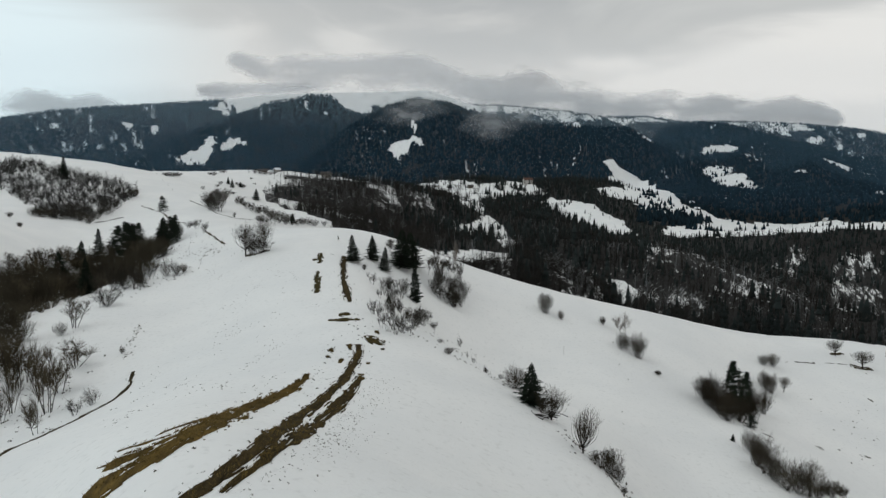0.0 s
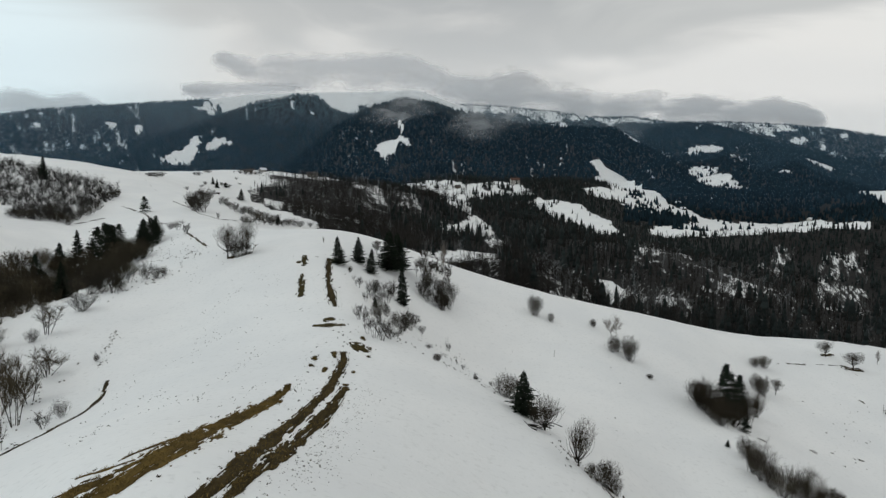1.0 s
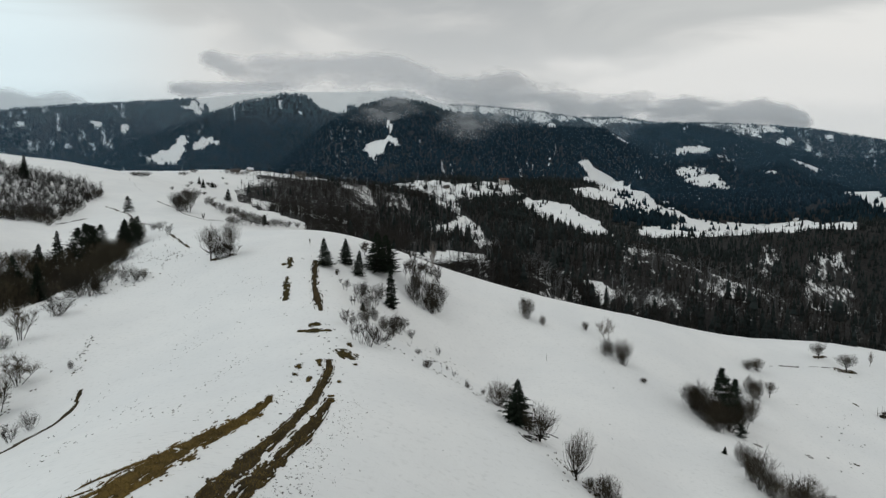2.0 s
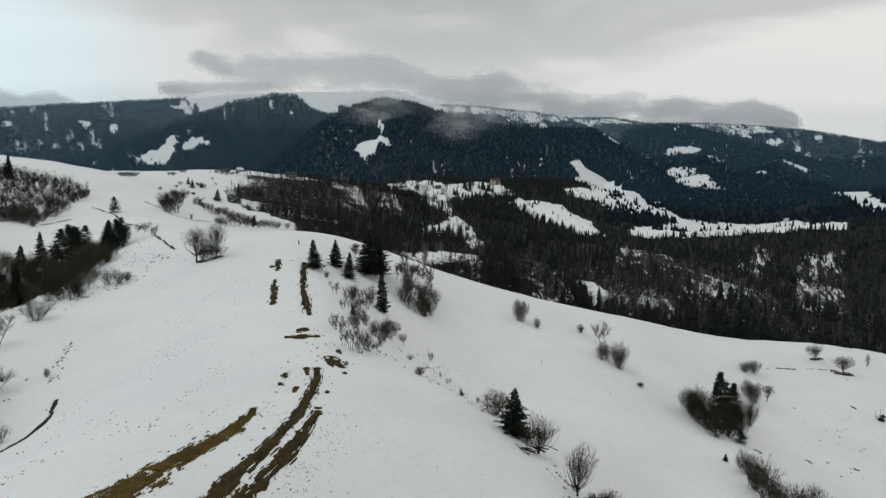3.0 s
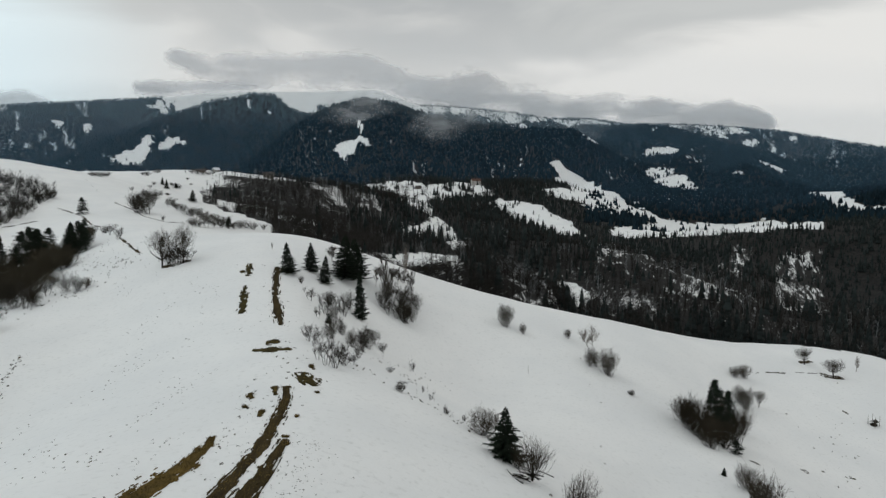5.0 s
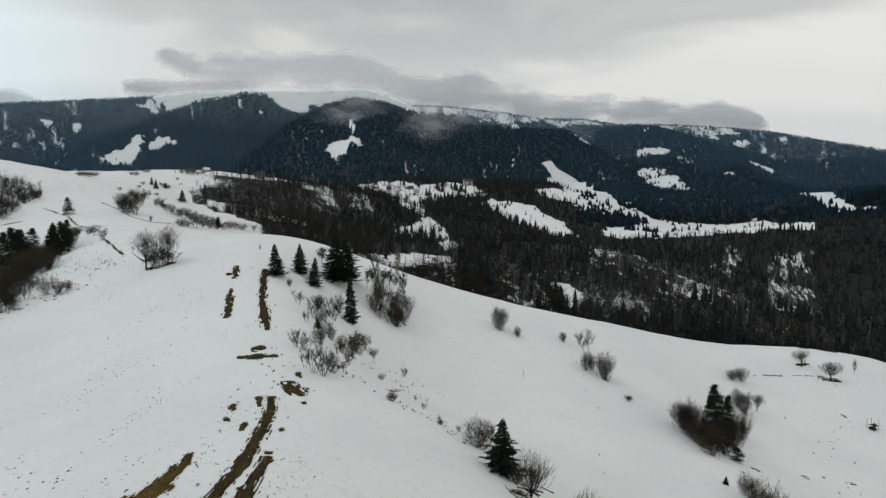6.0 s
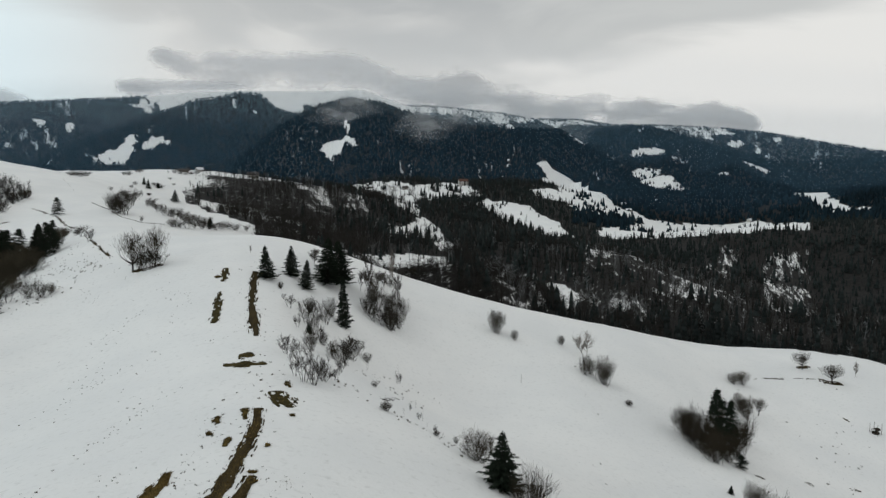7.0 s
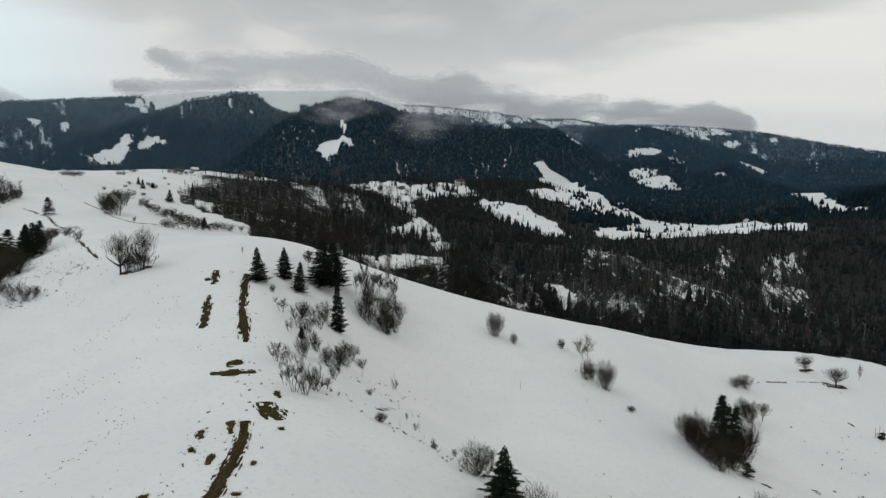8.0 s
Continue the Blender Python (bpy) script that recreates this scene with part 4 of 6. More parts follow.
WEEDS = [(-62.3, 165.6, 1.5, 1), (-63.3, 164.7, 1.1, 0.8), (-57.7, 156.9, 1, 0.8), (-51.8, 139.7, 1.1, 0.8), (-62.3, 153.2, 0.9, 0.6), (-59.1, 149, 0.9, 0.6), (-45.3, 139.9, 0.8, 0.5), (-63.1, 171.9, 1, 0.6), (-59.8, 153.9, 0.9, 0.6), (-51.6, 148.6, 0.8, 0.5), (-55.3, 138, 1.1, 0.7), (-41.8, 135.2, 0.7, 0.5), (-47.4, 136.1, 0.8, 0.5), (-52.3, 155.3, 0.8, 0.5), (2.7, 115, 2.8, 0.8), (-1.5, 110.6, 1.5, 0.6), (2.5, 84.9, 1.3, 0.3), (4.5, 87.2, 1.7, 0.2), (5.3, 82.7, 0.9, 0.5), (4.3, 96.2, 1.1, 0.3), (6.1, 82.3, 0.7, 0.4), (4.8, 84.8, 0.7, 0.3)]
HOUSE_SITES = [(163, 1269), (-129, 729), (-389, 1339), (-187, 686), (-175, 698), (-13, 1244), (51, 1223), (27, 1240), (308, 998), (320, 985), (474, 1256), (456, 1133), (662, 1135), (469, 1214)]
EAST_SHRUBS = [(116.4, 169, 3.6, 2.6)]
# weathered hay shelter
HAY_FRAME = (104.5, 147.3)
LONE_STICK = (24.4, 130.6)
FALLEN_BRANCHES = (10.6, 69.1)
DEAD_STUMP = (0.7, 90.4)
SAPLING = (-23.0, 144.2)

# Bare strips where the snow has melted, and one painted tree shadow: x, y, half width in metres.
BROWN_BANK = [(-13.8, 65.6, 0.26), (-13.7, 63.8, 0.53), (-14.2, 59.3, 1.01), (-15, 54.4, 0.9), (-15.5, 49.8, 0.81), (-14.7, 42.5, 0.97), (-14.4, 37.3, 0.94), (-15, 35, 1.11), (-15.4, 33.4, 1.03), (-16.4, 32.5, 1.16), (-17.8, 32.3, 1.3), (-19.4, 32.6, 1.52)]
THIN_FINGERS = [[(-19.8, 36.0, 0.05), (-17.8, 34.9, 0.13), (-16.2, 34.5, 0.16), (-15.1, 34.5, 0.1)], [(-19.0, 37.0, 0.05), (-17.0, 36.3, 0.13), (-15.6, 37.1, 0.16)], [(-16.6, 33.4, 0.05), (-15.7, 33.5, 0.13), (-14.9, 33.7, 0.16)], [(-18.4, 33.1, 0.05), (-17.1, 32.8, 0.13), (-15.9, 32.6, 0.16)], [(-16.9, 37.2, 0.05), (-16.0, 39.9, 0.13), (-15.6, 43.9, 0.16)]]
NORTH_FINGER = [(-16, 35.4, 0.34), (-16.5, 34.8, 0.43), (-17.4, 34.7, 0.51), (-18.8, 35.2, 0.52)]
WEST_RUT = [(-10.1, 78.1, 0.41), (-9.6, 72.6, 0.44), (-9.5, 67.8, 0.5), (-9.6, 63.2, 0.6), (-10, 59.1, 0.57), (-10.6, 54.3, 0.78), (-11.1, 48, 0.84), (-10.1, 36.9, 0.76), (-10.3, 32.8, 0.65), (-10.7, 30.8, 0.74), (-11.4, 29.3, 0.69), (-12.3, 28.1, 0.82)]
EAST_RUT = [(-8.2, 64.4, 0.34), (-8.4, 59.2, 0.57), (-8.8, 54, 0.65), (-9.4, 49.3, 0.63), (-9.2, 41.9, 0.85), (-9, 36.6, 0.51), (-9.3, 34.5, 0.41), (-9.6, 32.1, 0.36), (-9.9, 30.6, 0.34), (-10.3, 29, 0.32)]
TRACK_PATCH = [(-9.3, 82.8, 0.6), (-9.1, 81.6, 1.0), (-8.6, 80.4, 1.2), (-8.0, 79.2, 1.0), (-7.3, 78.2, 0.5)]
CROSS_STREAK = [(-15.2, 94.1, 0.48), (-14.5, 93.9, 1.09), (-13.8, 93.8, 0.91), (-13.2, 93.6, 0.27)]
CROSS_STREAK_LOW = [(-16.3, 91.4, 0.2), (-14.7, 91, 0.65), (-13.4, 91.1, 0.82), (-12.3, 90.9, 0.64), (-11.4, 91.3, 0.28)]
UPPER_RUT = [(-20, 132, 0.46), (-18.8, 123.1, 0.53), (-17.5, 114.9, 0.5), (-16.3, 110.3, 0.57), (-15.8, 106.7, 0.62), (-14.9, 103.1, 0.38), (-14.5, 101.1, 0.26)]
UPPER_SCAR = [(-25, 133.1, 0.43), (-24.3, 129, 0.56), (-23.6, 124.8, 0.5)]
UPPER_SCAR_ARM = [(-25.9, 127.8, 0.46), (-25.2, 127.9, 0.79), (-24.5, 128.4, 0.96)]
MIDDLE_SCAR = [(-23.2, 120.8, 0.25), (-22.4, 116.3, 0.59), (-21.6, 111.9, 0.49), (-20.9, 108.2, 0.66), (-20.7, 106.9, 0.79)]
SIDE_PATCHES = [[(-13.3, 76.4, 0.2), (-13, 75.2, 0.21), (-12.7, 74.4, 0.14)], [(-11.2, 71.4, 0.12), (-11.1, 70.3, 0.2), (-11.1, 69.3, 0.12)], [(-11.3, 78, 0.25), (-11, 76.5, 0.2), (-10.7, 74.9, 0.13)], [(-8.9, 85.9, 0.13), (-8.5, 84.7, 0.23), (-8.3, 83.8, 0.13)], [(-13.1, 72.9, 0.14), (-12.7, 71.9, 0.2)], [(-7.3, 76.8, 0.22), (-6.9, 76.2, 0.18)], [(-8, 69.9, 0.17), (-8.1, 69.1, 0.15)], [(-8.3, 65, 0.22), (-8.2, 64.4, 0.2)]]
SPRUCE_FOOT = [(-19.9, 131.4, 1.19), (-18.7, 130.5, 1.47), (-17.6, 130.2, 1.43), (-16.8, 130.1, 1.13)]
CONTOUR_PATH = [(-41.4, 86.1, 0.24), (-38.7, 79.4, 0.24), (-37.8, 73.1, 0.24), (-38.6, 69.3, 0.24), (-38.7, 64.3, 0.24), (-36.6, 56.5, 0.24), (-35.4, 50.9, 0.24), (-35.5, 48, 0.24)]
FIELD_TERRACE = [(-144, 313.7, 0.5), (-135, 304.9, 0.5), (-126.1, 295.5, 0.5), (-114.7, 276.8, 0.5), (-106.1, 264.1, 0.5), (-100.6, 257.8, 0.5)]
UPPER_TERRACE = [(-127.8, 332.2, 0.32), (-114.9, 317.4, 0.32), (-102.8, 299.3, 0.32), (-93.8, 292.8, 0.32), (-86.1, 301.2, 0.32)]
LOW_TERRACE = [(-147, 276.2, 0.8), (-143.2, 280.5, 0.8), (-140.8, 290.1, 0.8)]
# mud-coloured strip painted where the shadow patch of the tree pair lies
TREE_PAIR_SHADOW = [(-42.4, 138.9, 0.68), (-40.1, 138.5, 0.92), (-38.1, 138.9, 1.24), (-36.9, 140.2, 1.08)]
HILL_PATH = [(-576.2, 1276.2, 0.4), (-167.2, 391.9, 0.4), (-151.5, 368.8, 0.4), (-138.6, 349, 0.4)]
DITCH = [(-63.5, 174.4, 0.35), (-53.9, 157.1, 0.35), (-49.6, 150.2, 0.35)]
EAST_TERRACE = [(86.1, 163.4, 0.31), (89.9, 165.1, 0.32), (93.3, 166, 0.31), (99.1, 167.2, 0.34), (103.5, 167.6, 0.34), (107, 167.5, 0.34)]
UPPER_TREE_FOOT = [(103.7, 173.8, 0.64), (104.7, 173.1, 1.06), (107, 173.8, 0.84), (108.1, 174.6, 0.41)]
EARTH_BANKS = [[(100.3, 152.1, 0.22), (100.8, 151.3, 0.34), (101.1, 150.2, 0.22)], [(56.5, 113.1, 0.37), (57.5, 113.2, 0.61), (58.7, 113.7, 0.38)], [(71.6, 122.5, 0.29), (72.8, 123.1, 0.64), (73.7, 123.5, 0.25)], [(77.7, 126, 0.24), (79, 125.9, 0.24)], [(82.4, 126.2, 0.22), (83.9, 126.3, 0.35), (85.2, 126.3, 0.21)]]
TREE_FOOT = [(105.2, 167.6, 0.71), (106.7, 166.2, 1.22), (109, 165.5, 1.26), (110.8, 166, 0.71)]


# ---- building plants ----
def part(name, mesh, parent, label=""):
    ob = new(name, mesh)
    ob.parent = parent
    if label:
        ob["label"] = label
    return ob


class Strokes:
    """Collects tapered branches and flat slivers as triangles."""

    def __init__(self, seed):
        self.rng, self.v, self.f = np.random.default_rng(seed), [], []

    def branch(self, points, w0, w1, sides=3):
        """A tapered round branch along points."""
        start, n = len(self.v), len(points)
        for k, p in enumerate(points):
            d = np.array(points[min(k + 1, n - 1)]) - np.array(points[max(k - 1, 0)])
            d = d / (np.linalg.norm(d) + 1e-9)
            u = np.cross(d, (0.3, 0.9, 0.2))
            u = u / (np.linalg.norm(u) + 1e-9)
            w = np.cross(d, u)
            width = w0 + (w1 - w0) * k / max(n - 1, 1)
            for s in range(sides):
                a = 2 * math.pi * s / sides
                self.v.append(tuple(np.array(p) + (u * math.cos(a) + w * math.sin(a)) * width))
        for k in range(n - 1):
            for s in range(sides):
                a, b = start + k * sides + s, start + k * sides + (s + 1) % sides
                self.f += [(a, b, b + sides), (a, b + sides, a + sides)]

    def sliver(self, a, b, w):
        a, b = np.array(a), np.array(b)
        side = np.cross(b - a, self.rng.normal(size=3))
        side = side / (np.linalg.norm(side) + 1e-9) * w
        s = len(self.v)
        self.v += [tuple(a - side), tuple(a + side), tuple(b)]
        self.f.append((s, s + 1, s + 2))

    def mesh(self, name, mat):
        return triangle_mesh(name, self.v, self.f, mat)


def arc(rng, base, way, length, steps, rise, wander):
    """Points of a limb that starts along a way and bends upward."""
    pts, d = [np.array(base, float)], np.array(way, float)
    for _ in range(steps):
        d = d + np.array([0, 0, rise]) + rng.normal(size=3) * wander
        d = d / np.linalg.norm(d)
        pts.append(pts[-1] + d * length / steps)
    return pts


def twig_haze(fine, rng, count, foot, middle, radius, lumps, size, width, pinch=0.5):
    """Fills a rounded, lumpy crown with fine twigs that sweep up and away from the foot."""
    for _ in range(count):
        way = rng.normal(size=3)
        way = way / np.linalg.norm(way)
        reach = rng.uniform() ** 0.5 * swell(way, lumps) * (1 + 0.07 * rng.normal())
        narrow = 1 + pinch * min(way[2] * reach, 0.0)
        q = middle + radius * way * reach * (narrow, narrow, 1.0)
        d = q - foot
        d = d / np.linalg.norm(d) + rng.normal(size=3) * (0.34, 0.34, 0.2)
        fine.sliver(q - d * size * 0.5, q + d * size * rng.uniform(0.3, 0.7), width * rng.uniform(0.6, 1.3))


def swell(way, lumps):
    """How far a lumpy crown reaches in one direction, 0.66 to 1.05."""
    return 0.66 + 0.39 * max(max(float(np.dot(way, n)), 0.0) ** 5 for n in lumps)


def crown_lumps(rng, count):
    ways = rng.normal(size=(count, 3)) + (0, 0, 0.35)
    return ways / np.linalg.norm(ways, axis=1)[:, None]


def shrub_model(seed, stems, spread, twigs, twig_mat=None):
    """A leafless shrub, height and width 1: stems fan out of the foot, fork into boughs and end in a dome of twigs."""
    rng = np.random.default_rng(seed)
    wood, fine = Strokes(seed + 1), Strokes(seed + 2)
    middle, radius = np.array([0, 0, 0.50]), np.array([0.52 * spread, 0.52 * spread, 0.49])
    lumps = crown_lumps(rng, 9)
    for _ in range(stems):
        way = rng.normal(size=3) + (0, 0, 0.25)
        way = way / np.linalg.norm(way)
        way[2] = abs(way[2]) if way[2] < -0.35 else way[2]
        tip = middle + radius * way * swell(way, lumps) * rng.uniform(0.75, 0.98)
        base = np.array([0.10 * rng.normal() * spread, 0.10 * rng.normal() * spread, -0.04])
        bow = np.array([0.10 * way[0], 0.10 * way[1], 0.04 * (1 - abs(way[2]))])
        pts = [base + (tip - base) * t + bow * math.sin(math.pi * t) + rng.normal(size=3) * 0.008 for t in (0, 0.33, 0.67, 1)]
        wood.branch(pts, rng.uniform(0.004, 0.0075), 0.0014)
        run = (tip - base) / np.linalg.norm(tip - base)
        for _ in range(int(twigs * 0.5 / stems)):
            t = rng.uniform(0.25, 1.0) * 3
            k = min(int(t), 2)
            p = pts[k] + (pts[k + 1] - pts[k]) * (t - k)
            d = run + rng.normal(size=3) * 0.5 + (0, 0, 0.15)
            q = p + d * rng.uniform(0.06, 0.17)
            fine.sliver(p, q, 0.0036)
            fine.sliver(p + (q - p) * 0.5, q + rng.normal(size=3) * 0.045, 0.0027)
    twig_haze(fine, rng, int(twigs * 1.5), np.array([0, 0, -0.05]), middle, radius, lumps, 0.11, 0.0028)
    return wood.mesh("trunk", BARK), fine.mesh("crown", twig_mat or TWIGS)


def bare_tree_model(seed, low, limbs, droop=0.12, mats=None):
    """A leafless tree with one trunk, limbs, boughs and twigs; height and width near 1."""
    rng = np.random.default_rng(seed)
    wood, fine = Strokes(seed + 1), Strokes(seed + 2)
    trunk = arc(rng, (0, 0, -0.03), (0.05 * rng.normal(), 0.05 * rng.normal(), 1), 0.93, 6, 0.05, 0.05)
    wood.branch(trunk, 0.021, 0.004, 5)
    for _ in range(limbs):
        t = rng.uniform(low, 0.97)
        k = min(int(t * 6), 5)
        q = trunk[k] + (trunk[k + 1] - trunk[k]) * (t * 6 - k)
        a = rng.uniform(0, 2 * math.pi)
        length = rng.uniform(0.26, 0.50) * (1.12 - 0.75 * t) * 1.25
        pts = arc(rng, q, (math.cos(a), math.sin(a), 0.55), length, 4, droop, 0.10)
        wood.branch(pts, 0.0085, 0.003)
        for _ in range(13):
            t2 = rng.uniform(0.2, 0.98)
            k2 = min(int(t2 * 4), 3)
            p = pts[k2] + (pts[k2 + 1] - pts[k2]) * (t2 * 4 - k2)
            side = pts[k2 + 1] - pts[k2]
            side = side / np.linalg.norm(side) + np.array([rng.normal() * 0.45, rng.normal() * 0.45, 0.3])
            tip = p + side * rng.uniform(0.07, 0.17)
            fine.sliver(p, tip, 0.0050)
            for _ in range(6):
                w = p + (tip - p) * rng.uniform(0.2, 0.95)
                fine.sliver(w, w + (side + rng.normal(size=3) * 0.4) * rng.uniform(0.04, 0.09), 0.0034)
    bark, twig = mats or (BARK, TWIGS)
    return wood.mesh("trunk", bark), fine.mesh("crown", twig)


def clump_model(seed, trunks, limbs, twigs, mats=None, fineness=1.0):
    """A leafless clump: a few thin trunks lean apart, with open limbs and fine twigs; height and width 1."""
    rng = np.random.default_rng(seed)
    wood, fine = Strokes(seed + 1), Strokes(seed + 2)
    for k in range(trunks):
        a, out = 2 * math.pi * (k + rng.uniform(-0.3, 0.3)) / trunks, rng.uniform(0.08, 0.55)
        base = np.array([0.07 * math.cos(a), 0.07 * math.sin(a), -0.04])
        pts = arc(rng, base, (out * math.cos(a), out * math.sin(a), 1), rng.uniform(0.66, 1.0), 5, 0.07, 0.07)
        wood.branch(pts, rng.uniform(0.010, 0.016), 0.0025, 4)
        for _ in range(limbs):
            t = rng.uniform(0.22, 0.97) * 5
            n = min(int(t), 4)
            p = pts[n] + (pts[n + 1] - pts[n]) * (t - n)
            b = rng.uniform(0, 2 * math.pi)
            bough = arc(rng, p, (0.75 * math.cos(b), 0.75 * math.sin(b), 0.6), rng.uniform(0.16, 0.36) * (1.15 - 0.13 * t), 3, 0.14, 0.12)
            wood.branch(bough, 0.0052, 0.0015)
            for _ in range(twigs):
                u = rng.uniform(0.15, 1.0) * 3
                n = min(int(u), 2)
                q = bough[n] + (bough[n + 1] - bough[n]) * (u - n)
                d = (bough[n + 1] - bough[n]) / (np.linalg.norm(bough[n + 1] - bough[n]) + 1e-9) + rng.normal(size=3) * 0.45 + (0, 0, 0.25)
                tip = q + d * rng.uniform(0.05, 0.13)
                fine.sliver(q, tip, 0.0038 * fineness)
                for _ in range(3):
                    w = q + (tip - q) * rng.uniform(0.2, 0.95)
                    fine.sliver(w, w + (d + rng.normal(size=3) * 0.45) * rng.uniform(0.03, 0.08), 0.0027 * fineness)
    bark, twig = mats or (BARK, LOOSE_TWIGS)
    return wood.mesh("trunk", bark), fine.mesh("crown", twig)


def vase_tree_model(seed, fork, stems, mats=None):
    """A small leafless tree: a short trunk that forks into a fan of upright stems; height and width 1."""
    rng = np.random.default_rng(seed)
    wood, fine = Strokes(seed + 1), Strokes(seed + 2)
    top = np.array([0.03 * rng.normal(), 0.03 * rng.normal(), fork])
    wood.branch([(0, 0, -0.04), top * 0.5, top], 0.030, 0.022, 6)
    for _ in range(stems):
        a, out = rng.uniform(0, 2 * math.pi), math.sqrt(rng.uniform(0.0, 1.0))
        start = top * rng.uniform(0.7, 1.0)
        tip = np.array([0.45 * out * math.cos(a), 0.45 * out * math.sin(a), fork + (1 - fork) * (1 - 0.5 * out ** 2.4) * rng.uniform(0.8, 1.0)])
        bow = np.array([0.14 * out * math.cos(a), 0.14 * out * math.sin(a), -0.03])
        pts = [start + (tip - start) * t + bow * math.sin(math.pi * t) + rng.normal(size=3) * 0.014 * t for t in np.linspace(0, 1, 5)]
        wood.branch(pts, 0.0070, 0.0016)
    lumps = crown_lumps(rng, 9)
    low = 0.5 * (fork + 1) + 0.02
    twig_haze(fine, rng, 1250, np.array([0, 0, fork * 0.6]), np.array([0, 0, low]), np.array([0.52, 0.52, 1.02 - low]), lumps, 0.13, 0.0036)
    bark, twig = mats or (BARK, TWIGS)
    return wood.mesh("trunk", bark), fine.mesh("crown", twig)


def spruce_model(seed, whorls, low=0.05, fill=9):
    """A spruce of height 1 and width 1: whorls of drooping boughs with hanging sprays."""
    rng = np.random.default_rng(seed)
    wood, fine = Strokes(seed + 1), Strokes(seed + 2)
    wood.branch([(0, 0, -0.03), (0, 0, 0.5), (0, 0, 0.99)], 0.022, 0.003, 6)
    for _ in range(420):
        t = rng.uniform(0.04, 0.95)
        a, r = rng.uniform(0, 2 * math.pi), 0.36 * (1 - t) ** 0.8 * math.sqrt(rng.uniform(0.05, 1))
        q = np.array([r * math.cos(a), r * math.sin(a), t + 0.02])
        fine.sliver(q, q + np.array([0.09 * math.cos(a), 0.09 * math.sin(a), -0.05]) * (1.1 - 0.6 * t), 0.020)
    for k in range(whorls):
        t = k / (whorls - 1)
        h = low + (0.985 - low) * t
        reach = 0.5 * (1 - t) ** 0.80 * rng.uniform(0.82, 1.12) + 0.015
        turn = rng.uniform(0, 2 * math.pi)
        count = 10 if t < 0.7 else 7
        for s in range(count):
            a = turn + 2 * math.pi * s / count + rng.normal() * 0.12
            r = reach * rng.uniform(0.6, 1.18)
            d = np.array([math.cos(a), math.sin(a), 0])
            p0 = np.array([0, 0, min(h + rng.normal() * 0.016, 0.99)])
            p1 = p0 + d * r * 0.55 + [0, 0, 0.010 - 0.05 * (1 - t)]
            p2 = p0 + d * r + [0, 0, -0.03 * (1 - t) + 0.004]
            wood.branch([p0, p1, p2], 0.004, 0.001)
            side = np.array([-d[1], d[0], 0])
            for j in range(fill):
                u = 0.12 + 0.88 * j / (fill - 1)
                q = p0 + (p1 - p0) * min(u / 0.55, 1) + (p2 - p1) * max((u - 0.55) / 0.45, 0)
                for hand in (-1, 1):
                    tip = q + d * r * 0.22 + side * hand * r * (0.34 - 0.18 * u) * rng.uniform(0.7, 1.3) + [0, 0, -0.016 * rng.uniform(0.4, 1.6)]
                    base = np.array(q)
                    n = len(fine.v)
                    fine.v += [tuple(base - d * r * 0.05), tuple(base + d * r * 0.09 + [0, 0, 0.004]), tuple(tip)]
                    fine.f.append((n, n + 1, n + 2))
                n = len(fine.v)
                fine.v += [tuple(q - d * r * 0.07), tuple(q + d * r * 0.09), tuple(q + [0, 0, -0.032 * rng.uniform(0.6, 1.4)])]
                fine.f.append((n, n + 1, n + 2))
    return wood.mesh("trunk", BARK), fine.mesh("crown", NEEDLES)


def pine_model(seed):
    """A broad dark conifer with a rounded, broken crown; height and width 1."""
    rng = np.random.default_rng(seed)
    wood, fine = Strokes(seed + 1), Strokes(seed + 2)
    wood.branch([(0, 0, -0.03), (0.01, 0, 0.5), (0, 0.01, 0.97)], 0.020, 0.004, 6)
    for k in range(150):
        t = rng.uniform(0.03, 0.985) ** 0.9
        a = rng.uniform(0, 2 * math.pi)
        r = 0.5 * min(1.0, 1.75 * (1.0 - t) ** 0.85 + 0.05) * rng.uniform(0.6, 1.08)
        d = np.array([math.cos(a), math.sin(a), 0.10 - 0.25 * (1 - t)])
        p0 = np.array([0, 0, t])
        p1 = p0 + d * r
        wood.branch([p0, p0 + d * r * 0.6 - [0, 0, 0.01], p1], 0.0045, 0.001)
        for _ in range(30):
            q = p0 + (p1 - p0) * rng.uniform(0.2, 1.05) + rng.normal(size=3) * (0.030, 0.030, 0.014)
            tip = q + np.array([rng.normal(), rng.normal(), rng.uniform(-0.6, 0.35)]) * (0.045, 0.045, 0.035)
            fine.sliver(q, tip, 0.010)
    return wood.mesh("trunk", BARK), fine.mesh("crown", NEEDLES)


BIRCH_BARK = material("pale_birch_bark", (0.30, 0.28, 0.25), 0.85, vary=0.3, scale=3.0)
BIRCH_TWIGS = material("pale_birch_twigs", (0.20, 0.175, 0.15), 0.95, vary=0.3, scale=1.0)
SHRUB_MODELS = [shrub_model(100 + 7 * k, (38, 42, 46, 36, 44, 48)[k], (0.95, 1.0, 1.05, 0.92, 1.1, 1.0)[k], (1150, 1350, 1500, 1100, 1300, 1500)[k]) for k in range(6)]
THICKET_MODELS = [shrub_model(700 + 7 * k, 40, 1.05, 1250, OLIVE_TWIGS) for k in range(4)]
LOOSE_SHRUB_MODELS = [shrub_model(200 + 7 * k, (26, 30, 34, 28)[k], (0.95, 1.05, 1.0, 1.1)[k], (660, 780, 880, 720)[k], LOOSE_TWIGS) for k in range(4)]
